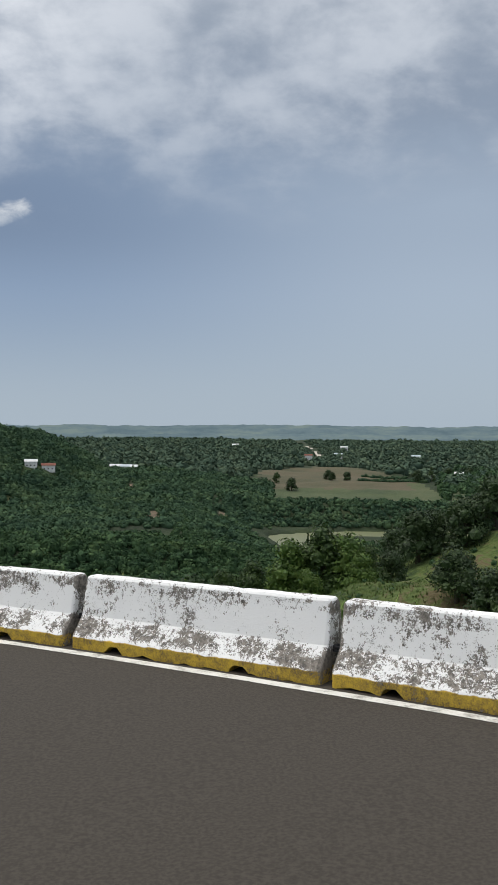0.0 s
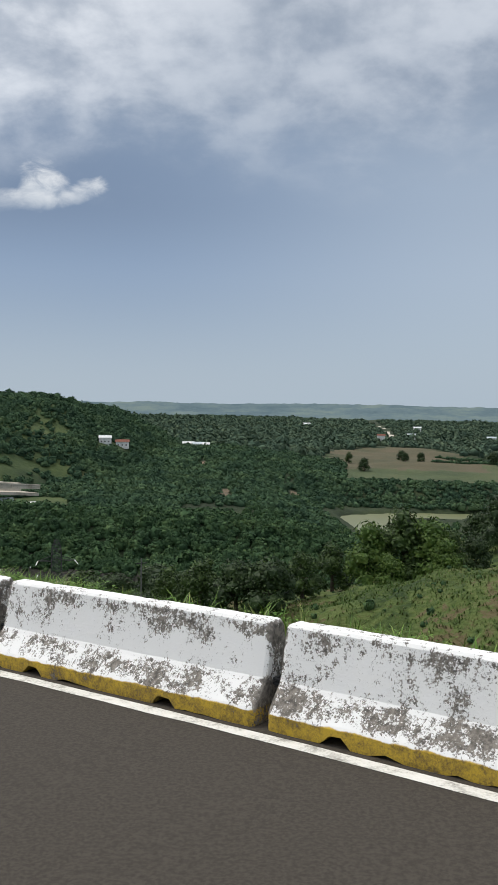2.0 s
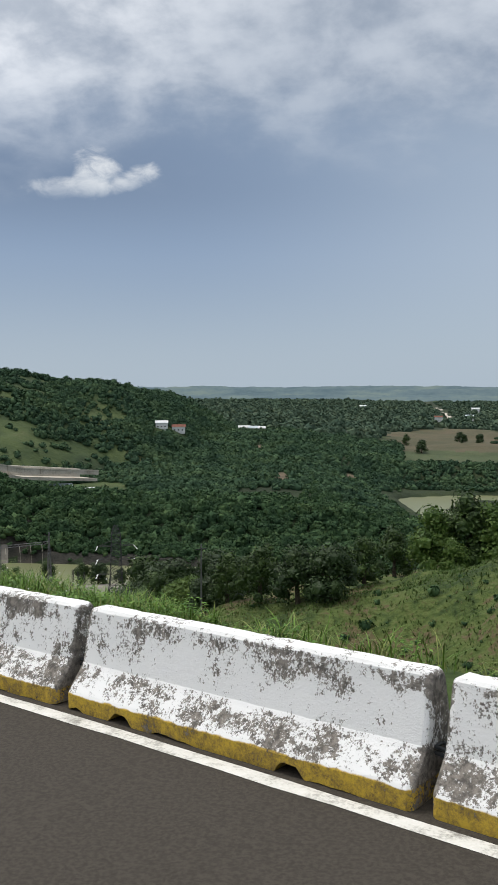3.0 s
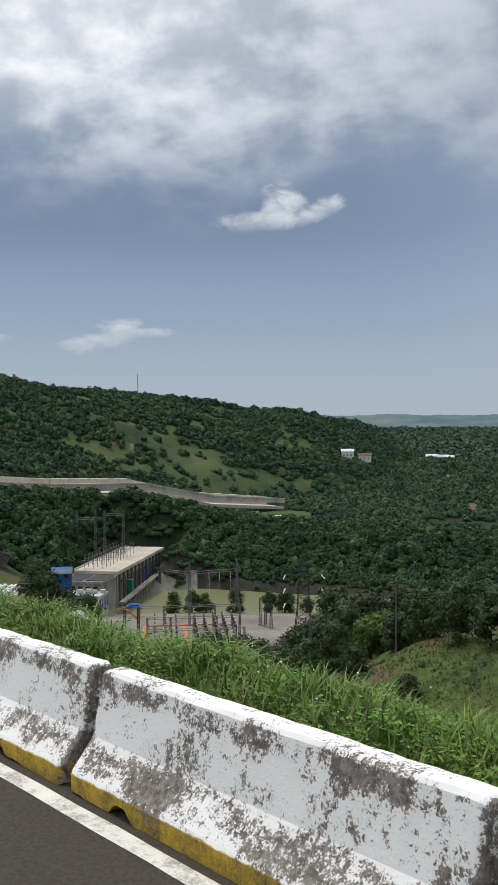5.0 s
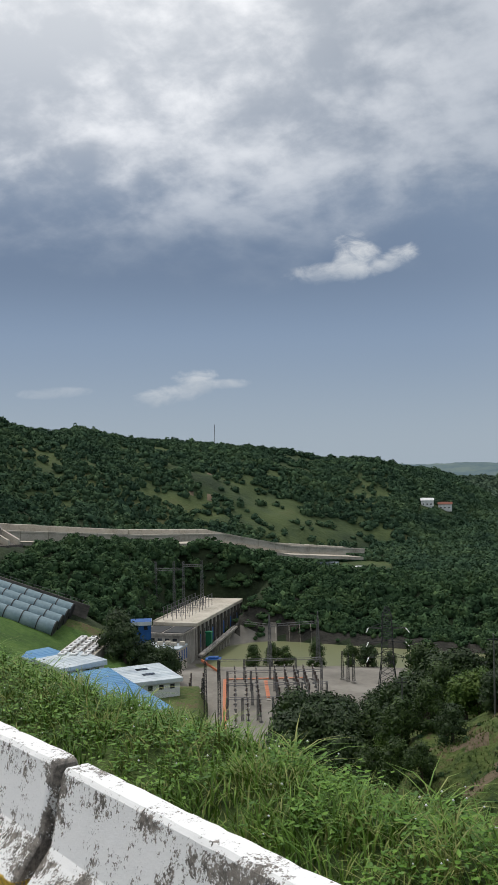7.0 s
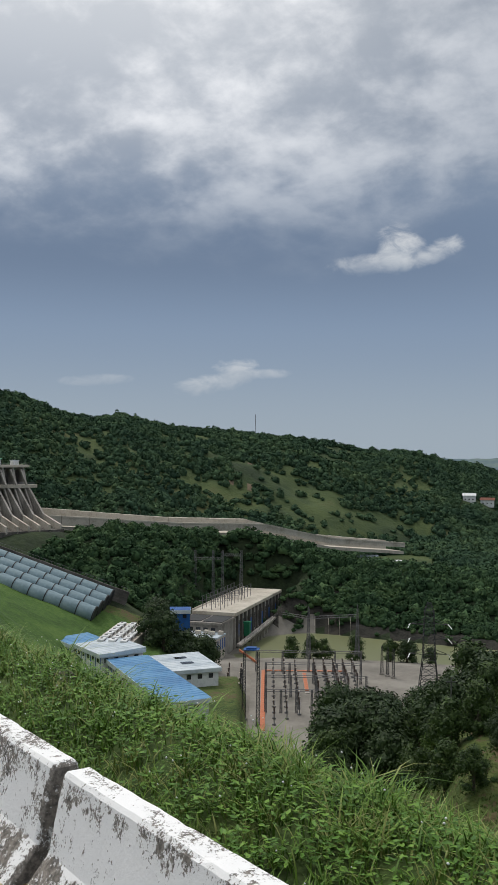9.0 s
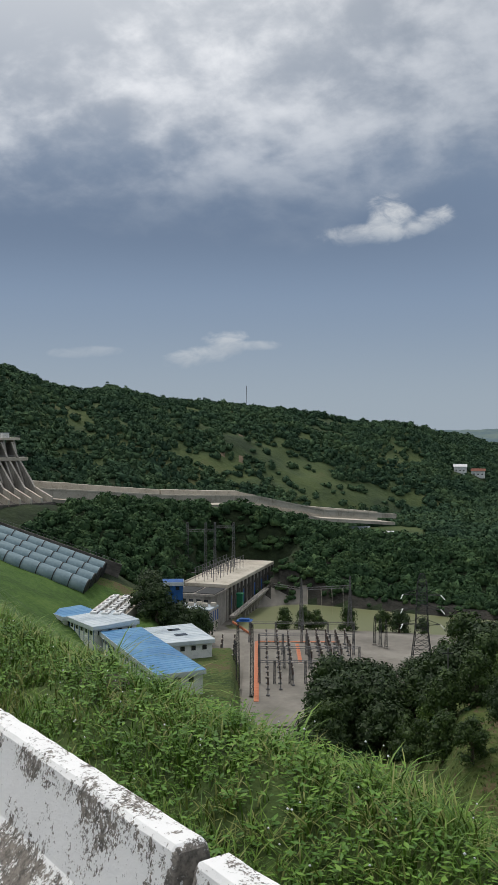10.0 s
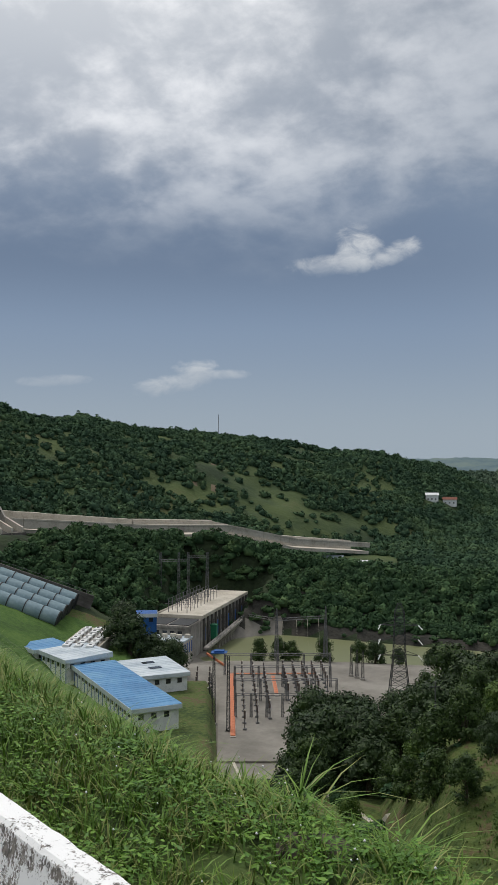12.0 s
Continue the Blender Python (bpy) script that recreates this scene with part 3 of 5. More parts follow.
def loop_mesh():
    bm = bmesh.new()
    for z in (0.3, 0.34):
        bar(bm, (-0.11, -0.13, z), (0.0, -0.15, z), 0.014, 6)
        bar(bm, (-0.11, -0.05, z), (0.0, -0.03, z), 0.014, 6)
        bar(bm, (-0.11, -0.13, z), (-0.11, -0.05, z), 0.014, 6)
    return bm


def build_barriers():
    meshes = [barrier_mesh(i + 1) for i in range(6)]
    hook = bpy.data.meshes.new("steel_loop")
    bm = loop_mesh()
    bm.to_mesh(hook)
    bm.free()
    hook.materials.append(DARK_STEEL)
    # each stands a little askew in the row
    for k in range(-5, 16):
        rng = random.Random(k * 7 + 3)
        s = (k + 0.5) * PITCH
        a, _ = along(s - PITCH / 2)
        b, _ = along(s + PITCH / 2)
        mid, ang = (a + b) / 2, math.atan2(a.y - b.y, a.x - b.x)
        tilt = math.atan2(b.z - a.z, PITCH)
        ob = tagged(new("concrete_barrier"), "white and yellow flaking concrete road barrier", "barrier", "barriers along the road edge")
        ob.matrix_basis = Matrix.Translation((mid.x, mid.y, mid.z - 0.004)) @ Matrix.Rotation(ang + rng.uniform(-0.006, 0.006), 4, "Z") @ Matrix.Rotation(tilt, 4, "Y")
        body = new("body", meshes[k % 6])
        body.parent = ob
        lp = new("steel_loop", hook)
        lp.parent, lp.location = ob, (-PITCH / 2 + 0.07, 0, 0)


build_barriers()


# ---- woods ----
def blob(seed, level, rough=0.5, squash=0.85, freq=1.9):
    bm = bmesh.new()
    bmesh.ops.create_icosphere(bm, subdivisions=level, radius=1.0)
    for v in bm.verts:
        p = v.co.normalized()
        d = 1 + rough * (noise.noise(p * freq + Vector((seed * 3.1, 0, 0))) * 1.2 + 0.55 * noise.noise(p * freq * 2.7 + Vector((0, seed * 2.3, 0))))
        v.co = Vector((p.x * d, p.y * d, max(-0.45, p.z * d * squash)))
    V = np.array([v.co[:] for v in bm.verts])
    F = np.array([[v.index for v in f.verts] for f in bm.faces])
    bm.free()
    return V, F


def crown(seed, flakes, size, rough=0.5):
    """One woodland crown: a lumpy core and leaf sprays that stand off it, gathered in boughs."""
    rng = np.random.default_rng(seed)
    V, F = blob(seed, 1, rough)
    V = V * 0.86
    boughs = rng.normal(0, 1, (8, 3))
    boughs[:, 2] = np.abs(boughs[:, 2]) * 0.9 + 0.05
    boughs /= np.linalg.norm(boughs, axis=1)[:, None]
    reach, girth = rng.uniform(0.5, 0.82, 8), rng.uniform(0.34, 0.52, 8)
    which = rng.integers(0, 8, flakes)
    d = rng.normal(0, 1, (flakes, 3)) + (0, 0, 0.45)
    d /= np.linalg.norm(d, axis=1)[:, None]
    c = boughs[which] * reach[which][:, None] * (1, 1, 0.85) + d * girth[which][:, None]
    c[:, 2] = np.maximum(c[:, 2], -0.35)
    nrm = d + rng.normal(0, 0.38, (flakes, 3)) + (0, 0, 0.25)
    nrm /= np.linalg.norm(nrm, axis=1)[:, None]
    u = np.cross(nrm, rng.normal(0, 1, (flakes, 3)))
    u /= np.linalg.norm(u, axis=1)[:, None]
    w = np.cross(nrm, u)
    l = rng.uniform(0.7, 1.3, flakes)[:, None] * size
    tips = np.stack([c + u * l, c - u * l * 0.5 + w * l * 0.8, c - u * l * 0.5 - w * l * 0.8], 1).reshape(-1, 3)
    k = len(V)
    return np.concatenate([V, tips]), np.concatenate([F, k + np.arange(flakes * 3).reshape(-1, 3)])


def woods(name, pts, sizes, level, mat, label, category="woods", sink=0.5, rough=0.52):
    """Many crowns, each a lumpy clump of its own with loose sprays of leaves, as one mesh."""
    rng = np.random.default_rng(len(pts))
    shapes = [crown(i + level * 10, (30, 70, 220)[level], (0.42, 0.28, 0.19)[level], rough) for i in range(12)]
    VV, FF, k = [], [], 0
    for i, (p, s) in enumerate(zip(pts, sizes)):
        V, F = shapes[i % 12]
        a = rng.uniform(0, 6.28)
        c, sn = math.cos(a), math.sin(a)
        w = V * (s * rng.uniform(0.85, 1.2), s * rng.uniform(0.85, 1.2), s * rng.uniform(0.8, 1.35))
        w = np.stack([w[:, 0] * c - w[:, 1] * sn, w[:, 0] * sn + w[:, 1] * c, w[:, 2] + s * (0.75 - sink)], 1) + p
        VV.append(w)
        FF.append(F + k)
        k += len(V)
    V, F = np.concatenate(VV), np.concatenate(FF)
    me = bpy.data.meshes.new(name)
    me.vertices.add(len(V))
    me.vertices.foreach_set("co", V.ravel())
    me.loops.add(F.size)
    me.loops.foreach_set("vertex_index", F.ravel())
    me.polygons.add(len(F))
    me.polygons.foreach_set("loop_start", np.arange(0, F.size, 3))
    me.polygons.foreach_set("use_smooth", np.ones(len(F), bool))
    me.materials.append(mat)
    me.update()
    me.validate()
    return tagged(new(name, me), label, category, kind="stuff")


def scatter(az0, az1, r0, r1, spacing, seed):
    """Jittered points in a sector round the lookout."""
    rng = np.random.default_rng(seed)
    out, r = [], r0
    while r < r1:
        n = max(1, int(r * math.radians(az1 - az0) / spacing))
        a = np.radians(az0 + (np.arange(n) + rng.uniform(0, 1, n)) * (az1 - az0) / n)
        rr = r + rng.uniform(-0.5, 0.5, n) * spacing
        out.append(np.stack([CX - np.sin(a) * rr, CY + np.cos(a) * rr], 1))
        r += spacing
    p = np.concatenate(out)
    return np.concatenate([p, height(p[:, 0], p[:, 1])[:, None]], 1)


def keep_if(p, ok, seed):
    rng = np.random.default_rng(seed)
    return p[(rng.uniform(0, 1, len(p)) < ok)]


def near_channel(x, y):
    pts = CHANNEL
    best = np.full(np.shape(x), 1e9)
    for (ax, ay, _), (bx, by, _) in zip(pts, pts[1:]):
        dx, dy = bx - ax, by - ay
        t = np.clip(((x - ax) * dx + (y - ay) * dy) / (dx * dx + dy * dy), 0, 1)
        best = np.minimum(best, np.hypot(x - ax - t * dx, y - ay - t * dy))
    return best


CHANNEL = [(-335, 412, -33), (-316, 437, -35.5), (-285, 487, -40.5), (-254, 531, -42.5), (-226, 576, -53.5), (-193, 629, -59.5)]


def glade(p):
    """The plots of the houses at the wood's edge."""
    open_ = np.zeros(len(p), bool)
    for x, y in ((-200, 852), (-186, 862), (-131, 990), (-142, 992)):
        open_ |= (np.abs(p[:, 0] - x) < 7) & (p[:, 1] - y < 5) & (p[:, 1] - y > -16)
    return open_


def build_woods():
    rng = np.random.default_rng(5)
    # the long wooded ridge beyond the river
    p = scatter(-6, 46, 345, 640, 4.3, 1)
    az, r = bearing(p[:, 0], p[:, 1])
    rc = np.interp(az, RIDGE_AZ, RIDGE_R)
    d = river_distance(p[:, 0], p[:, 1])
    ok = (r > rc - 85) & (r < rc + 40) & (d > 29 + 5 * fbm(p[:, 0], p[:, 1], 30, 1.0)) & (p[:, 1] > 440 - np.maximum(0, az - 24) * 11) & (near_channel(p[:, 0], p[:, 1]) > 8) & (p[:, 2] > -92)
    ok &= ~((p[:, 0] > -226) & (p[:, 0] < -165) & (p[:, 1] < 428))
    ok &= ~((p[:, 0] < -300) & (p[:, 1] < 440) & (p[:, 1] > 352)) & (p[:, 1] > 384 + 0.38 * (p[:, 0] + 246))
    u, v = house_plan(p[:, 0], p[:, 1])
    ok &= ~((u > -27) & (u < 14) & (v > -22) & (v < 88))
    p = p[ok]
    woods("ridge_woods", p, rng.uniform(2.0, 4.6, len(p)) * (1 + 0.3 * (rng.uniform(0, 1, len(p)) > 0.9)), 2, WOODS, "dense dark green woods on a long river ridge")
    # low growth down the cliff
    p = scatter(-2, 30, 450, 520, 3.6, 2)
    d = river_distance(p[:, 0], p[:, 1])
    p = p[(d > 22) & (d < 44) & (p[:, 1] > 448) & (rng.uniform(0, 1, len(p)) < np.clip((d - 18) / 24, 0.12, 0.95))]
    woods("cliff_scrub", p, rng.uniform(1.2, 2.4, len(p)), 1, WOODS, "dark scrub clinging to the river cliff", "scrub")
    # slopes across the river
    p = scatter(-2, 15, 640, 1010, 5.6, 3)
    az, r = bearing(p[:, 0], p[:, 1])
    w, w2 = fbm(p[:, 0], p[:, 1], 120, 9.0), fbm(p[:, 0], p[:, 1], 40, 10.0)
    scar = np.zeros(len(p), bool)
    for a0, r0, wa, wr in ((6.7, 856, 0.35, 24), (5.2, 700, 0.45, 34), (1.0, 760, 0.45, 32)):
        scar |= ((az - a0 - 0.002 * (r - r0)) / wa) ** 2 + ((r - r0) / wr) ** 2 < 1
    p = p[~scar & (rng.uniform(0, 1, len(p)) < np.where(w + w2 > 0.75, 0.25, 0.95)) & (river_distance(p[:, 0], p[:, 1]) > 34) & (near_channel(p[:, 0], p[:, 1]) > 12) & ~glade(p)]
    woods("valley_woods", p, rng.uniform(2.0, 4.6, len(p)), 1, HAZY_HILL_WOODS, "dark green woods on the slopes across the river")
    # the big hill, woods and clearings
    p = scatter(8, 50, 500, 985, 4.9, 4)
    az, r = bearing(p[:, 0], p[:, 1])
    w, w2 = fbm(p[:, 0], p[:, 1], 150, 19.0), fbm(p[:, 0], p[:, 1], 45, 20.0)
    rc = np.interp(az, HILL_AZ, HILL_R)
    open_ = np.where((r > 690) & (r < 790) & (az < 32), -0.06, 0.42)
    dens = np.where(w + 0.6 * w2 > open_, 0.07, 1.0)
    dens = np.where((r < 690) | (np.abs(r - rc) < 14), 0.92, dens)
    dens = np.where((r < 640) & (r < np.interp(az, RIDGE_AZ, RIDGE_R) + 40), 0, dens)
    p = p[(rng.uniform(0, 1, len(p)) < dens) & (r < rc + 18) & (near_channel(p[:, 0], p[:, 1]) > 31) & ~((p[:, 0] < -300) & (p[:, 1] < 445)) & ~glade(p)]
    woods("hill_woods", p, rng.uniform(1.9, 4.0, len(p)) * np.where(rng.uniform(0, 1, len(p)) > 0.94, 1.35, 1), 1, HAZY_HILL_WOODS, "patchy dark woods over the terraced hill")
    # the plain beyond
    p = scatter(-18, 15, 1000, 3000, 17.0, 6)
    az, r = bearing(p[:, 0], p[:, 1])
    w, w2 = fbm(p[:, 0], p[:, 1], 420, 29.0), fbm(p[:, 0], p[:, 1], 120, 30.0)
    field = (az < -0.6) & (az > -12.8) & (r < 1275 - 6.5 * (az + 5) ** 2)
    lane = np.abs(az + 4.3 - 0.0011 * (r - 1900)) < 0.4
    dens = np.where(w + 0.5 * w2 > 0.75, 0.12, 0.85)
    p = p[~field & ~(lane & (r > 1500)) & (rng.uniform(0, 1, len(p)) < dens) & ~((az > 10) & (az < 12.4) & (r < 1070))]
    woods("plain_woods", p, rng.uniform(4.0, 7.5, len(p)) * np.where(rng.uniform(0, 1, len(p)) > 0.93, 1.3, 1), 0, HAZY_FAR_WOODS, "scattered woods over the wide plain", rough=0.45)
    # cliff edge under the fields
    p = scatter(-20, 1, 792, 872, 5.0, 7)
    az, r = bearing(p[:, 0], p[:, 1])
    d = river_distance(p[:, 0], p[:, 1])
    p = p[(d > 24) & (r < 852) & (p[:, 1] > 780)]
    woods("river_edge_woods", p, rng.uniform(2.2, 3.9, len(p)), 1, HAZY_HILL_WOODS, "dark woods along the far river edge")
    p = scatter(-9, 4, 545, 765, 5.4, 21)
    az, r = bearing(p[:, 0], p[:, 1])
    p = p[(river_distance(p[:, 0], p[:, 1]) > 32) & (p[:, 2] < -70) & ((r < 700) | (az > -0.5))]
    woods("river_bend_woods", p, rng.uniform(1.4, 3.0, len(p)), 2, WOODS, "dark woods inside the river bend")
    # tree lines, bushes at the field, woods on its right
    p = scatter(-20, -12.2, 880, 1300, 10.0, 8)
    p = p[rng.uniform(0, 1, len(p)) < np.where(fbm(p[:, 0], p[:, 1], 130, 3.0) > 0.35, 0.1, 0.9)]
    woods("field_side_woods", p, rng.uniform(3.5, 6.0, len(p)), 2, WOODS, "woods and clearings beside the brown field")
    q = [(123 + i * 2.2, 1031 - i * 0.35) for i in range(34)] + [(140 + i * 2.4, 1140 + 3 * math.sin(i) - i * 1.6) for i in range(30)]
    p = np.array([(x, y, float(height(x, y))) for x, y in q])
    woods("field_hedge", p, rng.uniform(2.0, 3.0, len(p)), 1, HAZY_HILL_WOODS, "dark hedge between brown field and pasture", "hedge")
    # the lower woods between the spurs and the river
    p = scatter(-20, 8, 205, 440, 7.5, 9)
    p = p[(river_distance(p[:, 0], p[:, 1]) > 26) & (rng.uniform(0, 1, len(p)) < 0.85)]
    woods("lower_woods", p, rng.uniform(2.6, 4.6, len(p)), 2, WOODS, "green woods between grassy spurs and the river")
    p = scatter(2, 20, 145, 262, 6.5, 10)
    p = p[(rng.uniform(0, 1, len(p)) < 0.55) & (p[:, 2] < -45)]
    woods("bench_scrub", p, rng.uniform(1.5, 2.6, len(p)), 2, WOODS, "dark scrub on the bench above the yards", "scrub")
    # bushes on the grassy spurs
    p = scatter(-20, 14, 82, 205, 3.4, 11)
    p = p[(rng.uniform(0, 1, len(p)) < np.where(fbm(p[:, 0], p[:, 1], 50, 7.0) > 0.4, 0.6, 0.28))]
    woods("spur_bushes", p, rng.uniform(0.18, 0.62, len(p)) * np.where(rng.uniform(0, 1, len(p)) > 0.93, 1.9, 1), 1, WOODS, "low green bushes on the grassy spurs", "bushes")


build_woods()


# ---- single trees ----
def tree_meshes(seed, tall, wide, mat, leaf=0.30, count=3100, slim=False):
    """A trunk with limbs, and a crown of small leaf clumps gathered in lumps, for a tree of that height and width."""
    rng = random.Random(seed)
    bm = bmesh.new()
    top = Vector((rng.uniform(-0.3, 0.3), rng.uniform(-0.3, 0.3), tall * 0.62))
    r = 0.05 * wide + 0.05
    bar(bm, (0, 0, -0.4), top * 0.5, r, 8, r * 0.7)
    bar(bm, top * 0.49, top, r * 0.7, 7, r * 0.35)
    lumps = []
    for i in range(21 if not slim else 9):
        a, h = rng.uniform(0, 6.28), rng.uniform(0.12, 0.88)
        reach = wide * 0.5 * math.sin(math.pi * min(1.0, 0.25 + h * 0.78)) * rng.uniform(0.45, 0.8)
        c = Vector((math.cos(a) * reach, math.sin(a) * reach, tall * h))
        lumps.append((c, wide * rng.uniform(0.17, 0.27)))
        if i % 2 == 0:
            bar(bm, top * rng.uniform(0.45, 0.85), c, r * 0.3, 5, r * 0.1)
    lumps.append((Vector((0, 0, tall * 0.55)), wide * 0.33))
    lumps.append((Vector((0, 0, tall * 0.78)), wide * 0.24))
    trunk = bpy.data.meshes.new("trunk")
    bm.to_mesh(trunk)
    bm.free()
    trunk.materials.append(BARK)
    V, F = [], []
    total = sum(s * s for _, s in lumps)
    for c, s in lumps:
        # an inner mass of foliage under the outer leaves
        bv, bf = blob(seed + len(V), 1, 0.3, 0.9)
        k = len(V)
        V += [tuple(c + Vector(v) * s * 0.6) for v in bv]
        F += [tuple(int(i) + k for i in f) for f in bf]
        for _ in range(int(count * s * s / total)):
            d = Vector((rng.gauss(0, 1), rng.gauss(0, 1), rng.gauss(0.25, 1))).normalized()
            p = c + Vector((d.x, d.y, d.z * 0.9)) * s * rng.uniform(0.72, 1.12)
            nrm = (d + Vector((rng.gauss(0, 0.5), rng.gauss(0, 0.5), rng.gauss(0.3, 0.5)))).normalized()
            u = nrm.orthogonal().normalized()
            u.rotate(Matrix.Rotation(rng.uniform(0, 6.28), 3, nrm))
            v = nrm.cross(u)
            l = leaf * rng.uniform(0.6, 1.3)
            k = len(V)
            V += [tuple(p - u * l), tuple(p + v * l * 0.45 - nrm * l * 0.12), tuple(p + u * l - nrm * l * 0.25), tuple(p - v * l * 0.45 - nrm * l * 0.12)]
            F += [(k, k + 1, k + 2), (k, k + 2, k + 3)]
    crown = bpy.data.meshes.new("crown")
    crown.from_pydata(V, [], F)
    crown.materials.append(mat)
    crown.update()
    return trunk, crown


KINDS = {
    "dark": [tree_meshes(i, 9.0, 8.6, DARK_LEAVES) for i in (1, 2, 3)],
    "green": [tree_meshes(i, 10.0, 8.0, LEAVES) for i in (4, 5, 6)],
    "bright": [tree_meshes(i, 9.0, 7.0, BRIGHT_LEAVES) for i in (7, 8)],
    "round": [tree_meshes(i, 6.6, 7.4, DARK_LEAVES, 0.22, 4200) for i in (9, 10)],
    "slim": [tree_meshes(11, 11.0, 4.6, LEAVES, 0.24, 2200, True)],
}
TREE_LABELS = {
    "dark": "dark green broadleaf tree with a dense crown",
    "green": "mid green broadleaf tree with a loose crown",
    "bright": "bright yellow-green leafy tree on the slope",
    "round": "round dark green tree on a grassy spur",
    "slim": "slim feathery green tree above the woods",
}
TREE_COUNT = [0]


def tree(x, y, scale, kind):
    TREE_COUNT[0] += 1
    i = TREE_COUNT[0]
    trunk, crown = KINDS[kind][i % len(KINDS[kind])]
    ob = tagged(new("tree"), TREE_LABELS[kind], "tree", kind + " trees in the valley")
    ob.matrix_basis = Matrix.Translation((x, y, float(height(x, y)) - 0.1)) @ Matrix.Rotation(i * 2.4, 4, "Z") @ Matrix.Scale(scale, 4)
    for nm, me in (("trunk", trunk), ("crown", crown)):
        c = new(nm, me)
        c.parent = ob


# on the spurs
for x, y, sc, kd in ((26.4, 117, 1.0, "round"), (33.3, 182, 1.15, "dark"), (42.2, 180, 1.1, "dark"), (49, 184, 1.2, "dark"), (30, 190, 0.8, "dark"), (58, 182, 1.2, "dark"), (37.5, 186, 0.9, "dark"),
                     (31.5, 101, 1.15, "green"), (36, 104, 1.2, "green"), (28.6, 106, 0.8, "dark"), (39, 98, 1.1, "green"), (33, 96, 0.7, "dark"),
                     (7, 158, 1.25, "bright"), (13, 160, 1.35, "green"), (17, 158, 1.3, "bright"), (21, 163, 0.85, "green"), (1, 162, 0.9, "green"), (10, 154, 0.7, "bright"), (19, 154, 0.75, "bright"), (26, 168, 0.8, "dark"),
                     (-8.4, 137, 0.95, "dark"), (-13.5, 140, 0.95, "dark"), (-20, 146, 0.9, "green"), (-4, 150, 0.8, "green"), (-10, 152, 0.85, "bright"),
                     (2.3, 107, 0.7, "round"), (4.0, 102, 0.95, "round"), (8.6, 99, 0.9, "round"), (-26, 152, 0.9, "green"), (-34, 160, 0.95, "bright"), (-41, 166, 0.95, "green"), (-20, 157, 0.9, "slim"), (-30, 170, 0.9, "dark"),
                     # above the yards
                     (-84, 196, 1.15, "dark"), (-80, 208, 1.2, "dark"), (-77, 222, 1.25, "dark"), (-73, 236, 1.2, "dark"), (-65, 238, 1.15, "green"), (-56, 240, 1.15, "dark"), (-49, 246, 1.1, "dark"), (-88, 215, 1.1, "dark"),
                     (-64, 182, 1.0, "green"), (-50, 165, 0.75, "bright"), (-43, 168, 0.85, "green"), (-63, 203, 1.1, "dark"), (-54, 210, 1.05, "green"), (-45, 215, 1.05, "dark"), (-38, 228, 1.1, "bright"), (-70, 172, 0.8, "dark"), (-36, 190, 0.9, "green"), (-56, 190, 0.9, "bright"), (-30, 205, 1.0, "dark"), (-92, 232, 1.1, "dark"),
                     (-74, 183, 1.55, "dark"), (-69, 186, 1.6, "dark"), (-65, 184, 1.5, "dark"), (-80, 217, 1.5, "dark"), (-86, 214, 1.5, "dark"), (-78, 180, 1.3, "dark"), (-70, 200, 1.5, "dark"), (-72, 174, 1.1, "green"), (-59, 188, 1.2, "green"), (-76, 192, 1.5, "dark"), (-62, 178, 1.2, "dark"),
                     (-44, 150, 0.9, "green"), (-50, 176, 1.3, "dark"), (-45, 182, 1.3, "dark"), (-40, 176, 1.2, "dark"), (-58, 196, 1.4, "dark"), (-52, 200, 1.4, "green"), (-47, 196, 1.2, "dark"), (-36, 160, 0.9, "bright"), (-33, 178, 1.1, "dark"), (-27, 165, 0.9, "green"), (-30, 152, 0.7, "dark"), (-40, 152, 0.8, "green"),
                     # by the power house and along the river
                     (-204, 328, 2.0, "dark"), (-196, 333, 2.05, "dark"), (-188, 337, 1.7, "dark"), (-199, 324, 1.7, "dark"), (-191, 329, 1.6, "dark"), (-222, 352, 1.3, "dark"),
                     (-36, 130, 0.6, "green"), (-30, 121, 0.5, "bright"), (-42, 140, 0.7, "green"), (-24, 126, 0.5, "dark"), (-48, 150, 0.7, "green"), (-34, 140, 0.6, "dark"), (-56, 170, 0.8, "green"), (-60, 160, 0.6, "bright"),
                     (-178, 401, 1.0, "green"), (-170, 404, 1.1, "green"), (-164, 406, 1.0, "green"), (-150, 408, 1.15, "green"), (-135, 412, 1.05, "green"), (-128, 414, 1.2, "dark"), (-103, 416, 1.2, "round"), (-88, 416, 1.15, "round"), (-118, 416, 0.8, "green"), (-72, 418, 1.1, "dark"), (-58, 418, 1.2, "green"), (-40, 416, 1.2, "dark"),
                     # lone trees in the fields
                     (92, 1076, 1.3, "dark"), (94, 1046, 1.1, "dark"), (111, 1044, 1.2, "dark"), (44, 950, 1.5, "dark"), (31, 1040, 1.3, "green"), (186, 1023, 1.6, "dark"), (205, 1040, 1.7, "slim"), (238, 1105, 1.3, "dark"), (262, 1100, 1.4, "dark")):
    tree(x, y, sc, kd)

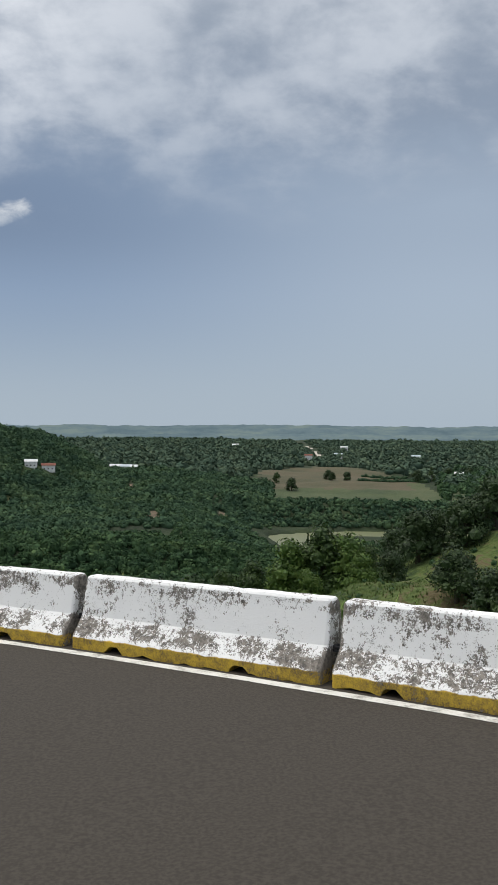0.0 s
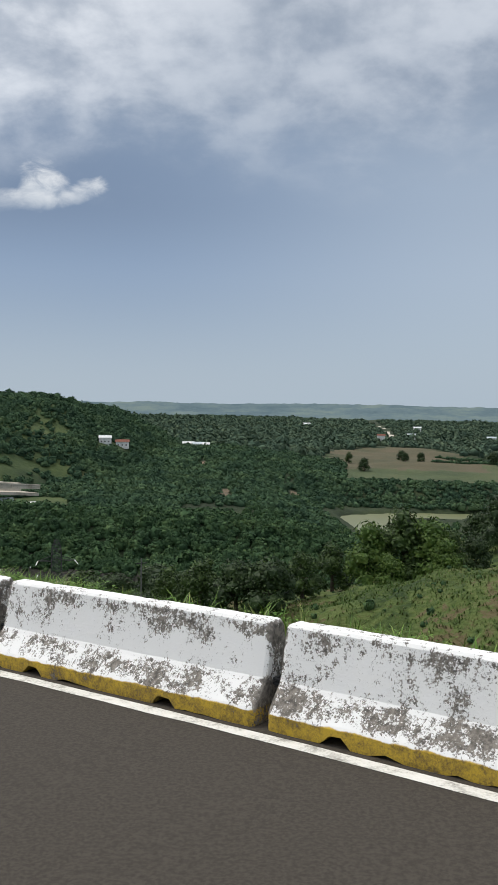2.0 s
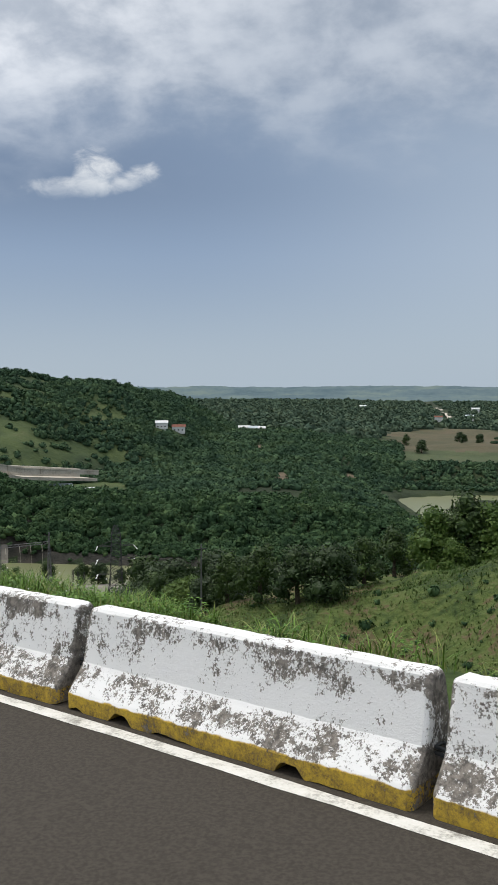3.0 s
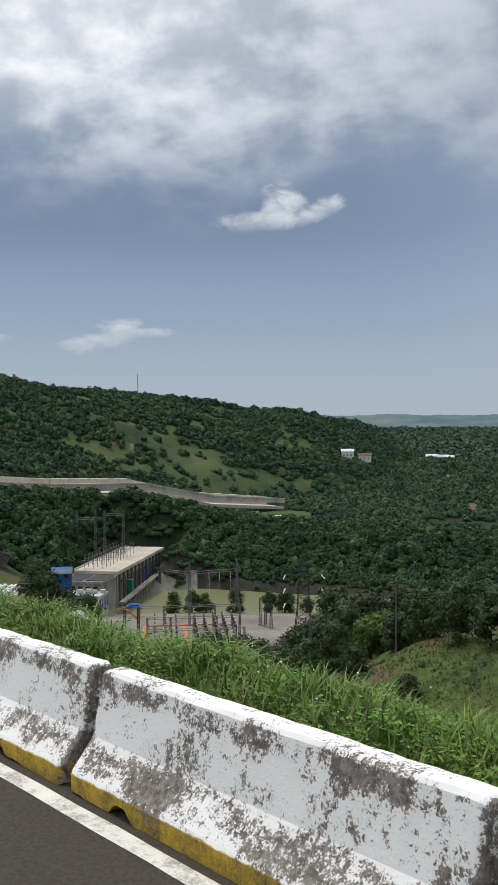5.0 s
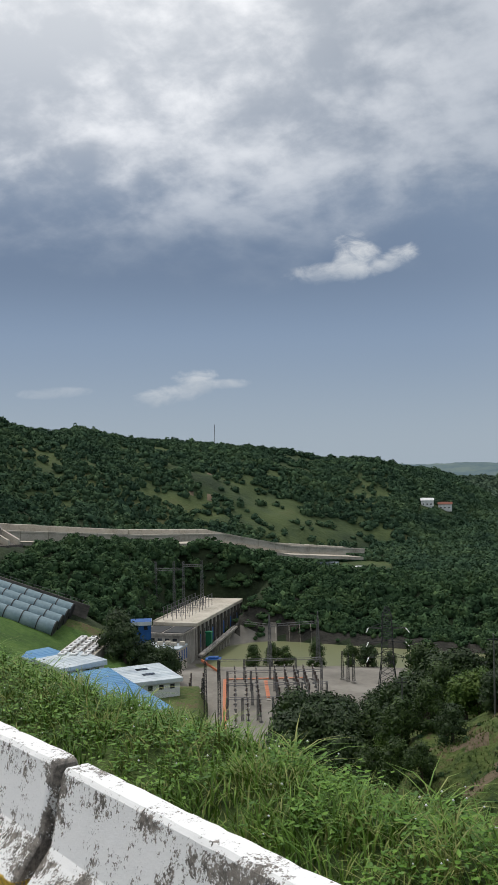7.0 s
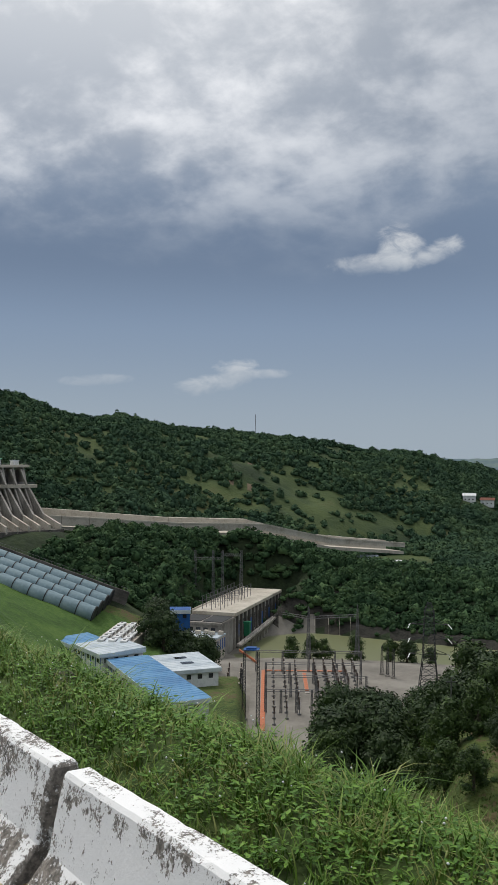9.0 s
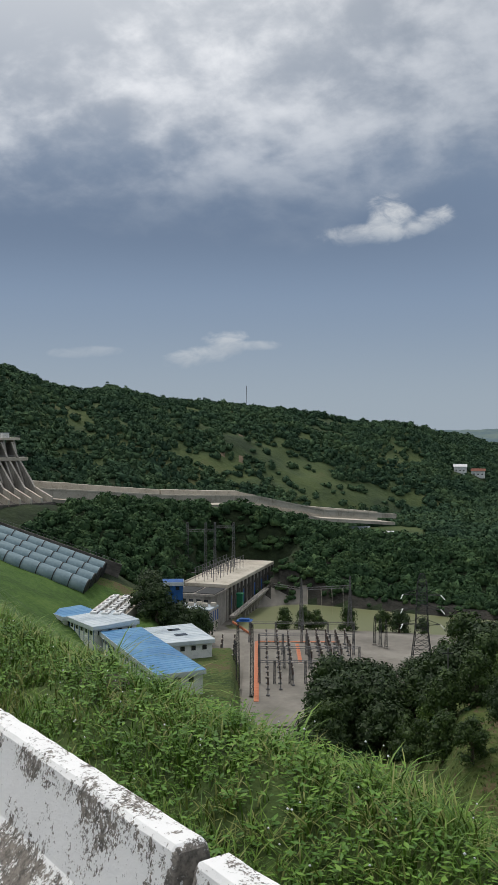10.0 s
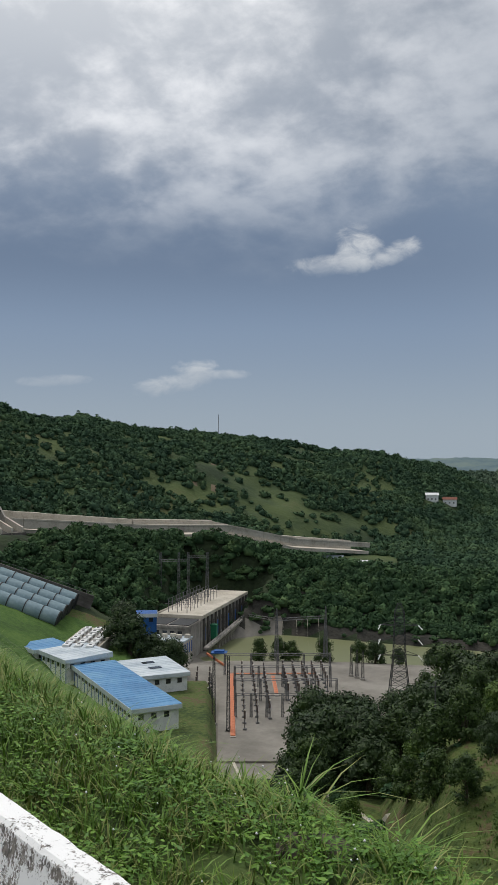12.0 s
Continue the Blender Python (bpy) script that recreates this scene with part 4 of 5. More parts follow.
# distant hills that close the plain, hazy by their colour alone
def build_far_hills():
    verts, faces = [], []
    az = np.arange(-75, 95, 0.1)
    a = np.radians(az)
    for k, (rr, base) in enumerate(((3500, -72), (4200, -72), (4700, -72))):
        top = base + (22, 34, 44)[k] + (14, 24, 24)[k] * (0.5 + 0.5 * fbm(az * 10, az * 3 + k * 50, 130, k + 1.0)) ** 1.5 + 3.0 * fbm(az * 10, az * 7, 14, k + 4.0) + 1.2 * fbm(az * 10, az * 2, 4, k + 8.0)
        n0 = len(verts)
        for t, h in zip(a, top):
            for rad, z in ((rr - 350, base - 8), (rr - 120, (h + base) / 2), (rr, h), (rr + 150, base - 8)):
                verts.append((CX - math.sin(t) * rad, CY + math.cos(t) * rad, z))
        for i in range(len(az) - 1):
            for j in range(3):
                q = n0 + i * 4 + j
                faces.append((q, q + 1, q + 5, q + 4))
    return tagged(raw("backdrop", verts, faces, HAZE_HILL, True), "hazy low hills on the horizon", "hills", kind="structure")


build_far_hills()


# ---- grass and weeds on the bank ----
def build_grass():
    rng = np.random.default_rng(11)
    V, F = [], []

    def blade(x, y, z, h, a, lean, w):
        k = len(V)
        dx, dy = math.cos(a), math.sin(a)
        px, py = -dy, dx
        for t, ww in ((0.0, 1.0), (0.4, 0.95), (0.72, 0.7)):
            o, up = lean * h * t * t, h * t * (1 - 0.4 * lean * t)
            V.append((x + dx * o + px * w * ww, y + dy * o + py * w * ww, z + up))
            V.append((x + dx * o - px * w * ww, y + dy * o - py * w * ww, z + up))
        o, up = lean * h, h * (1 - 0.35 * lean) - (0.25 * h * max(0, lean - 0.7))
        V.append((x + dx * o, y + dy * o, z + up))
        F.extend(((k, k + 1, k + 3, k + 2), (k + 2, k + 3, k + 5, k + 4), (k + 4, k + 5, k + 6)))

    spots = []
    for s0, s1, n0, n1, dens in ((-14, 4, 0.9, 3.4, 10), (4, 27, 0.62, 3.6, 84), (27, 46, 0.62, 4.6, 40), (46, 75, 0.7, 6.0, 9), (8, 40, 3.6, 7.0, 26)):
        m = int((s1 - s0) * (n1 - n0) * dens)
        for s, n in zip(rng.uniform(s0, s1, m), rng.uniform(n0, n1, m)):
            p, _ = along(s, n)
            spots.append((p.x, p.y, s, n))
    P = np.array(spots)
    Z = height(P[:, 0], P[:, 1])
    patch = fbm(P[:, 0], P[:, 1], 3.0, 1.0)
    for (x, y, s, n), z, w in zip(spots, Z, patch):
        big = 1 + 0.5 * w + (0.35 if n > 1.6 else 0) + 1.3 * max(0, min(1, (s - 20) / 8)) * max(0, min(1, (n - 0.9) / 0.8))
        far = 1 if s < 30 else 1.5
        for _ in range(rng.integers(6, 11)):
            h = rng.uniform(0.08, 0.28) * big
            blade(x + rng.normal(0, 0.05), y + rng.normal(0, 0.05), z - 0.02, h, rng.uniform(0, 6.28), rng.uniform(0.3, 1.1), rng.uniform(0.004, 0.008) * far)
    ob = raw("grass", V, F, BLADES, True)
    tagged(ob, "rough green grass on the roadside bank", "grass", kind="stuff")
    # tall arching tufts at the lip of the bank
    for s, n, size in ((3.0, 2.2, 0.8), (5.5, 2.5, 0.9), (8.2, 2.3, 1.0), (9.6, 2.5, 1.1), (11.0, 2.4, 1.0), (12.4, 2.6, 1.15), (13.6, 2.3, 0.9), (15.2, 2.5, 1.0), (16.4, 2.4, 1.05), (18.4, 2.5, 1.2), (19.2, 2.2, 1.15), (20.3, 2.5, 0.8), (21.5, 2.3, 1.0), (23.0, 2.6, 1.2),
                       (24.3, 2.2, 1.1), (25.6, 2.5, 1.2), (26.4, 1.9, 1.1), (27.5, 2.4, 1.3), (29.0, 2.1, 1.3), (30.2, 2.6, 1.3), (31.5, 1.8, 1.2), (33.0, 2.3, 1.4), (35.0, 2.0, 1.4), (37.0, 2.4, 1.5), (39.5, 2.0, 1.5), (42.0, 2.5, 1.5), (0.2, 2.4, 0.7), (-3.0, 2.3, 0.7)):
        V.clear()
        F.clear()
        p, _ = along(s, n)
        z = float(height(p.x, p.y))
        for _ in range(60):
            blade(rng.normal(0, 0.10), rng.normal(0, 0.10), -0.03, rng.uniform(0.26, 0.62) * size, rng.uniform(0, 6.28), rng.uniform(0.7, 1.5), rng.uniform(0.005, 0.010))
        t = raw("grass_tuft", list(V), list(F), BLADES, True)
        t.matrix_basis = Matrix.Translation((p.x, p.y, z))
        tagged(t, "tall arching tuft of cane grass on the bank", "grass tuft", "tall tufts on the bank")
    # broad-leaved weeds between
    V.clear()
    F.clear()
    for s0, s1, n0, n1, dens in ((4, 27, 0.62, 3.2, 80), (27, 44, 0.62, 3.6, 30), (-12, 4, 1.0, 3.0, 8)):
        m = int((s1 - s0) * (n1 - n0) * dens)
        ss, nn = rng.uniform(s0, s1, m), rng.uniform(n0, n1, m)
        q = np.array([along(s, n)[0][:2] for s, n in zip(ss, nn)])
        zz, ww = height(q[:, 0], q[:, 1]), fbm(q[:, 0], q[:, 1], 2.3, 4.0)
        for (x, y), z, w in zip(q, zz, ww):
            if w < -0.25:
                continue
            h = rng.uniform(0.06, 0.26) * (1 + 0.4 * w)
            for _ in range(9):
                a, l = rng.uniform(0, 6.28), rng.uniform(0.016, 0.04)
                c = Vector((x + rng.normal(0, 0.06), y + rng.normal(0, 0.06), z + h * rng.uniform(0.4, 1.1)))
                u = Vector((math.cos(a), math.sin(a), rng.uniform(-0.35, 0.25)))
                v = Vector((-math.sin(a), math.cos(a), rng.uniform(-0.3, 0.3))) * 0.42
                k = len(V)
                V.extend(tuple(c + e) for e in (-u * l, v * l - u * l * 0.2, u * l, -v * l - u * l * 0.2, Vector((0, 0, -l * 0.2))))
                F.extend(((k, k + 1, k + 4), (k + 1, k + 2, k + 4), (k + 2, k + 3, k + 4), (k + 3, k, k + 4)))
    tagged(raw("weeds", V, F, WEEDS, True), "low broad-leaved green weeds among the grass", "weeds", kind="stuff")
    # tiny pale flower heads
    V.clear()
    F.clear()
    for s, n in zip(rng.uniform(5, 40, 420), rng.uniform(0.8, 3.2, 420)):
        p, _ = along(s, n)
        z = float(height(p.x, p.y)) + rng.uniform(0.18, 0.4)
        k, l = len(V), rng.uniform(0.006, 0.012)
        V.extend(((p.x - l, p.y, z), (p.x, p.y - l, z), (p.x + l, p.y, z), (p.x, p.y + l, z), (p.x, p.y, z + l), (p.x, p.y, z - l)))
        F.extend(((k, k + 1, k + 4), (k + 1, k + 2, k + 4), (k + 2, k + 3, k + 4), (k + 3, k, k + 4), (k + 1, k, k + 5), (k + 2, k + 1, k + 5), (k + 3, k + 2, k + 5), (k, k + 3, k + 5)))
    tagged(raw("flower_heads", V, F, WHITE_WALL, True), "tiny pale flower heads in the grass", "flowers", kind="stuff")


build_grass()


def build_spur_grass():
    """Rank grass over the grassy spurs, in tussocks of a few broad blades."""
    rng = np.random.default_rng(23)
    p = scatter(-20, 15, 78, 140, 0.62, 31)
    w = fbm(p[:, 0], p[:, 1], 14, 3.0)
    p = p[rng.uniform(0, 1, len(p)) < np.where(w > -0.25, 0.85, 0.4)]
    k = 4
    q = np.repeat(p, k, 0)
    m = len(q)
    a, h = rng.uniform(0, 6.28, m), rng.uniform(0.18, 0.55, m) * (1 + 0.5 * fbm(q[:, 0], q[:, 1], 8, 5.0))
    q = q + np.stack([rng.normal(0, 0.22, m), rng.normal(0, 0.22, m), np.full(m, -0.05)], 1)
    side = np.stack([-np.sin(a), np.cos(a), np.zeros(m)], 1) * rng.uniform(0.05, 0.12, m)[:, None]
    tip = q + np.stack([np.cos(a) * h * 0.7, np.sin(a) * h * 0.7, h], 1)
    V = np.stack([q - side, q + side, tip], 1).reshape(-1, 3)
    ob = raw("spur_grass", V.tolist(), np.arange(m * 3).reshape(-1, 3).tolist(), SPUR_BLADES, False)
    tagged(ob, "rank green and straw-coloured grass on the spurs", "grass", kind="stuff")


build_spur_grass()


# ---- power house by the river ----
def frame_at(x, y, z, deg):
    return Matrix.Translation((x, y, z)) @ Matrix.Rotation(radians(deg), 4, "Z")


def lattice(h, w0, w1, steps, r, bm=None, x=0.0, y=0.0, z=0.0):
    """A four-legged tapering lattice column."""
    bm = bm or bmesh.new()
    lev = [(z + h * i / steps, (w0 + (w1 - w0) * i / steps) / 2) for i in range(steps + 1)]
    cs = ((1, 1), (1, -1), (-1, -1), (-1, 1))
    for (za, wa), (zb, wb) in zip(lev, lev[1:]):
        for i in range(4):
            (ax, ay), (bx, by) = cs[i], cs[(i + 1) % 4]
            bar(bm, (x + ax * wa, y + ay * wa, za), (x + ax * wb, y + ay * wb, zb), r, 4)
            bar(bm, (x + ax * wa, y + ay * wa, za), (x + bx * wb, y + by * wb, zb), r * 0.6, 3)
            bar(bm, (x + bx * wa, y + by * wa, za), (x + ax * wb, y + ay * wb, zb), r * 0.6, 3)
            bar(bm, (x + ax * wb, y + ay * wb, zb), (x + bx * wb, y + by * wb, zb), r * 0.6, 3)
    return bm


def copies(name, me, parent, places, label=""):
    for p in places:
        o = new(name, me)
        o.parent, o.location = parent, p
        if label:
            o["label"] = label


def mesh_of(bm, mat, name="piece"):
    me = bpy.data.meshes.new(name)
    bm.to_mesh(me)
    bm.free()
    me.materials.append(mat)
    return me


HOUSE_PLACE = Matrix.Translation((CX, CY, 2.4)) @ Matrix.Scale(HOUSE_SIZE, 4) @ Matrix.Translation((-CX, -CY, -2.4)) @ frame_at(-179.5, 340, -86, 8.6)


def build_power_house():
    ph = thing("power_house", "long grey concrete power house beside the river", "power house", at=HOUSE_PLACE)
    bm = boxed(-18, 0, 10, 78, 0, 21.6)
    part("wall", bm, CONCRETE, ph)
    bm = boxed(-18.6, 0.7, 9.4, 78.6, 21.6, 23.0, 0.1)
    box(bm, -18.6, -18.2, 9.4, 78.6, 23.0, 23.6)
    part("roof", bm, PALE_CONCRETE, ph, "pale flat concrete roof")
    bm = boxed(-18, -0.4, -6, 9.4, 0, 20.6)
    box(bm, -18.5, 0.2, -6.6, 9.4, 20.6, 21.5)
    part("wall", bm, CONCRETE, ph)
    copies("roof_panel", mesh_of(boxed(-4.1, 4.1, -6.4, 6.4, 21.5, 21.8, 0.05), DARK_STEEL, "roof_panel"), ph, [(-13.4, 1.2, 0), (-4.3, 1.2, 0)], "dark sheet roof panel")
    copies("front_window", mesh_of(boxed(-0.9, 0.9, -0.1, 0.1, 17.4, 19.4), GLASS_DARK, "front_window"), ph, [(-16 + i * 3.1, -6.02, 0) for i in range(5)])
    pil = mesh_of(boxed(0.0, 0.9, -0.55, 0.55, 0, 21.6, 0.05), DARK_CONCRETE, "pilaster")
    copies("pilaster", pil, ph, [(0, 12 + i * 5.4, 0) for i in range(13)])
    pan = mesh_of(boxed(0.0, 0.25, -1.5, 1.5, 13.0, 20.0), CONCRETE, "window_panel")
    win = mesh_of(boxed(0.0, 0.3, -0.6, 0.6, 12.5, 19.0), GLASS_DARK, "window")
    copies("window", win, ph, [(0, 14.7 + i * 5.4, 0) for i in range(12)])
    door = mesh_of(boxed(0.0, 0.35, -0.9, 0.9, 12.4, 17.8), BLUE_PAINT, "blue_panel")
    copies("blue_panel", door, ph, [(0.3, y, 0) for y in (13.2, 30.2, 46.6, 57.4, 68)], "blue painted shutter")
    part("hoist", box(box(boxed(1.0, 3.4, 19, 21, 12, 17.2), 0.8, 3.6, 18.7, 21.3, 17.2, 17.9, 0.05), 1.5, 2.9, 18.9, 21.1, 12, 15), GREEN_PAINT, ph, "green painted hoist frame")
    # a ramp on columns that climbs along the river side to the deck
    bm = bmesh.new()
    line = [(2.0, 12.0), (48.0, 14.5), (60.0, 14.9)]
    rows = [[bm.verts.new((x, y, z + dz)) for x, dz in ((3.4, 0.0), (5.6, 0.0), (5.6, -0.8), (3.4, -0.8))] for y, z in line]
    for p, q in zip(rows, rows[1:]):
        for i in range(4):
            bm.faces.new((p[i], q[i], q[(i + 1) % 4], p[(i + 1) % 4]))
    bm.faces.new(rows[0][::-1])
    bm.faces.new(rows[-1])
    bmesh.ops.recalc_face_normals(bm, faces=bm.faces)
    part("ramp", bm, CONCRETE, ph, "grey concrete access ramp")
    rail = bmesh.new()
    for h in (0.6, 1.1):
        for (ya, za), (yb, zb) in zip(line, line[1:]):
            bar(rail, (5.5, ya, za + h), (5.5, yb, zb + h), 0.07, 4)
    for i in range(26):
        y = 6 + i * 2.05
        z = float(np.interp(y, [2, 48, 60], [12.0, 14.5, 14.9]))
        bar(rail, (5.5, y, z), (5.5, y, z + 1.1), 0.06, 4)
    part("railing", rail, STEEL, ph)
    for i in range(9):
        y = 22 + i * 4.3
        z = float(np.interp(y, [2, 48, 60], [12.0, 14.5, 14.9])) - 1.1
        bm = boxed(3.2, 4.0, y - 0.45, y + 0.45, -1.0, z - 1.5)
        bm2 = Vector((3.6, y, z - 2.5)), Vector((5.2, y, z + 0.1))
        bar(bm, bm2[0], bm2[1], 0.45, 6, 0.4)
        part("column", bm, CONCRETE, ph)
    # lower annex with plant on its roof
    part("annex", boxed(-12.5, 1.4, -16, -6, 0, 17.2), PALE_CONCRETE, ph, "pale grey annex")
    part("annex_roof", boxed(-12.8, 1.7, -16.3, -6, 17.2, 17.8), PALE_ROOF, ph)
    copies("annex_window", mesh_of(boxed(1.4, 1.5, -0.5, 0.5, 12.4, 16.4), BLUE_PAINT, "annex_window"), ph, [(0, -14.5 + i * 2.6, 0) for i in range(4)])
    copies("cooling_unit", mesh_of(boxed(-1.0, 1.0, -0.8, 0.8, 17.8, 19.2, 0.1), PALE_CONCRETE, "cooling_unit"), ph, [(-8 + i * 2.9, -11 + (i % 2) * 1.6, 0) for i in range(4)])
    # bus supports on the roof
    bm = bmesh.new()
    bar(bm, (0, 0, 23), (0, 0, 26.5), 0.14, 5)
    bar(bm, (0, 0, 26.5), (0, 0, 28.4), 0.2, 6)
    bar(bm, (-1.6, 0, 26.4), (1.6, 0, 26.4), 0.08, 4)
    me = mesh_of(bm, STEEL, "bus_post")
    copies("bus_post", me, ph, [(-15.5 + (i % 3) * 4.0, 14 + (i // 3) * 4.6, 0) for i in range(30)])
    bm = bmesh.new()
    for x in (-15.5, -11.5, -7.5):
        bar(bm, (x, 12, 28.4), (x, 56, 28.4), 0.06, 4)
    part("bus_bar", bm, STEEL, ph)
    # take-off towers
    tw = thing("takeoff_gantry", "tall grey lattice gantry above the power house roof", "gantry", at=HOUSE_PLACE)
    for x, y in ((-31, 46), (-23.6, 49.5), (-19.6, 51), (-11.5, 53.5)):
        base = 23.0 if x > -18 else 0.0
        part("mast", lattice(43.5 - base, 1.4, 0.7, 16 if base == 0 else 9, 0.055, x=x, y=y, z=base), STEEL, tw)
    bm = bmesh.new()
    for (xa, ya), (xb, yb), z in (((-31, 46), (-19.6, 51), 39.5), ((-19.6, 51), (-11.5, 53.5), 41.0)):
        for o in (0.0, 0.9):
            bar(bm, (xa, ya, z + o), (xb, yb, z + o), 0.09, 4)
        for i in range(10):
            t = i / 10
            bar(bm, (xa + (xb - xa) * t, ya + (yb - ya) * t, z), (xa + (xb - xa) * (t + 0.1), ya + (yb - ya) * (t + 0.1), z + 0.9), 0.05, 3)
    part("crossbeam", bm, STEEL, tw)
    part("footing", boxed(-33, -17, 44, 53, 0, 1.2), CONCRETE, tw)


build_power_house()


def build_river_gantry():
    g = thing("river_gantry", "grey lattice gantry carrying lines from the power house", "gantry")
    a, b, c = Vector((-164, 387, -87)), Vector((-147, 402, -87)), HOUSE_PLACE @ Vector((5.4, 59, 14.9))
    for p in (a, b):
        part("mast", lattice(22.5, 1.8, 0.3, 10, 0.10, x=p.x, y=p.y, z=p.z), STEEL, g)
    bm = bmesh.new()
    for p, q in ((c, a + Vector((0, 0, 17.3))), (a + Vector((0, 0, 17.3)), b + Vector((0, 0, 17.3)))):
        for o in (0.0, 1.0):
            bar(bm, p + Vector((0, 0, o)), q + Vector((0, 0, o)), 0.12, 4)
        for i in range(12):
            bar(bm, p.lerp(q, i / 12), p.lerp(q, (i + 1) / 12) + Vector((0, 0, 1.0)), 0.06, 3)
    part("crossbeam", bm, STEEL, g)
    bm = bmesh.new()
    for t in (0.12, 0.4, 0.62, 0.85):
        p = (a + Vector((0, 0, 17.3))).lerp(b + Vector((0, 0, 17.3)), t)
        bar(bm, p, p + Vector((0.4, -0.6, -3.0)), 0.13, 5)
        bar(bm, p + Vector((0.4, -0.6, -3.0)), p + Vector((1.6, -3, -11)), 0.04, 3)
    part("insulator", bm, PALE_CONCRETE, g)


build_river_gantry()


def build_pylon():
    x, y = -97.2, 336.0
    z = float(height(x, y))
    p = thing("transmission_tower", "dark steel lattice transmission tower", "transmission tower", at=frame_at(x, y, z, 20))
    h = -50.2 - z
    part("tower_body", lattice(h * 0.45, 8.0, 4.4, 5, 0.16), DARK_STEEL, p)
    bm = lattice(h * 0.47, 4.4, 3.2, 8, 0.13, z=h * 0.45)
    lattice(h * 0.08, 3.2, 1.2, 2, 0.1, bm=bm, z=h * 0.92)
    part("tower_top", bm, DARK_STEEL, p)
    for t in (0.50, 0.65, 0.79):
        for s in (-1, 1):
            bm = bmesh.new()
            tip = Vector((s * 6.6, 0, h * t))
            for e in ((1.6, 0), (-1.6, 0), (0, 1.8)):
                bar(bm, (s * 1.5, e[0], h * t + e[1]), tip, 0.09, 4)
            part("crossarm", bm, DARK_STEEL, p)
            for o in (Vector((s * 1.0, -3.2, -1.0)), Vector((s * 0.4, 3.2, -1.0))):
                part("insulator", bar(bmesh.new(), tip, tip + o, 0.16, 5), WHITE_WALL, p, "pale insulator string")


build_pylon()


# ---- switchyard ----
def yard(u, v):
    """A point in the yard: u along the rows from the far left corner towards the road, v across to the right."""
    return -170 + u * 0.42 + v * 0.86, 352 - u * 0.905 + v * 0.40


def build_switchyard():
    z = -86.0
    # concrete slab
    bm = bmesh.new()
    c = [yard(*q) for q in ((-6, -4), (104, -4), (104, 44), (-6, 44))]
    for (x, y) in c:
        bm.verts.new((x, y, z + 0.3))
    bm.verts.ensure_lookup_table()
    low = [bm.verts.new((v.co.x, v.co.y, z - 4)) for v in list(bm.verts)]
    top = [v for v in bm.verts if v not in low]
    bm.faces.new(top)
    for i in range(4):
        bm.faces.new((top[i], low[i], low[(i + 1) % 4], top[(i + 1) % 4]))
    tagged(part("switchyard_slab", bm, GRAVEL), "pale gravel switchyard platform", "platform", kind="structure")
    z += 0.3
    # orange covered cable trenches
    for (u0, v0), (u1, v1), w in (((0, 1), (82, 1), 0.8), ((0, 1), (0, 38), 0.6), ((4, 18), (34, 18), 0.7)):
        (xa, ya), (xb, yb) = yard(u0, v0), yard(u1, v1)
        n = math.hypot(xb - xa, yb - ya)
        t = thing("cable_trench", "orange covered cable trench across the switchyard", "cable trench", "orange trenches", frame_at(xa, ya, z, math.degrees(math.atan2(yb - ya, xb - xa))))
        part("curb", boxed(0, n, -w - 0.15, w + 0.15, 0, 0.25), CONCRETE, t)
        lid = mesh_of(boxed(0.06, 2.94, -w, w, 0.25, 0.5, 0.04), ORANGE_PAINT, "cover")
        copies("cover", lid, t, [(i * 3.0, 0, 0) for i in range(int(n / 3))])
    # post insulators with their stands
    first = thing("post_insulator", "brown post insulator on a grey steel stand", "insulator post", "switchyard insulator posts")
    bm = bmesh.new()
    bar(bm, (0, 0, 0), (0, 0, 3.6), 0.18, 5)
    box(bm, -0.5, 0.5, -0.5, 0.5, 0, 0.5)
    part("stand", bm, STEEL, first)
    bm = bmesh.new()
    for i in range(5):
        bar(bm, (0, 0, 3.6 + i * 0.5), (0, 0, 4.1 + i * 0.5), 0.34, 7, 0.2)
    part("insulator", bm, PORCELAIN, first)
    part("cap", boxed(-0.3, 0.3, -0.3, 0.3, 6.1, 6.4), PALE_CONCRETE, first, "pale metal cap")
    spots = []
    for row, us in ((5, range(4, 78, 7)), (9.5, range(4, 74, 7)), (14, range(6, 66, 7)), (22, range(3, 40, 6)), (26, range(3, 40, 6)), (30, range(3, 36, 6)), (34, range(3, 34, 6)), (38, range(3, 30, 6)), (-8, range(12, 52, 8)), (-13, range(12, 46, 8))):
        for u in us:
            spots.append((*yard(u, row), z - (0.3 if row < -5 else 0)))
    first.matrix_basis = Matrix.Translation(spots[0])
    for i, p in enumerate(spots[1:]):
        copy_thing(first, Matrix.Translation(p) @ Matrix.Rotation(i * 0.7, 4, "Z"))
    # portals over the rows
    for u, v0, v1, h in ((1, -2, 42, 8.5), (20, 2, 40, 8.0), (40, 2, 40, 8.0), (60, 2, 24, 8.0)):
        t = thing("switchyard_portal", "slender grey steel portal over the switchyard rows", "portal", "switchyard portals")
        pts = [yard(u, v0 + (v1 - v0) * i / 4) for i in range(5)]
        for x, y in pts:
            part("leg", lattice(h, 0.7, 0.5, 6, 0.07, x=x, y=y, z=z), STEEL, t)
        (xa, ya), (xb, yb) = pts[0], pts[-1]
        for dz in (0.0, -0.7):
            part("beam", bar(bmesh.new(), (xa, ya, z + h + dz), (xb, yb, z + h + dz), 0.12, 4), STEEL, t)
    # bus bars along the rows
    bm = bmesh.new()
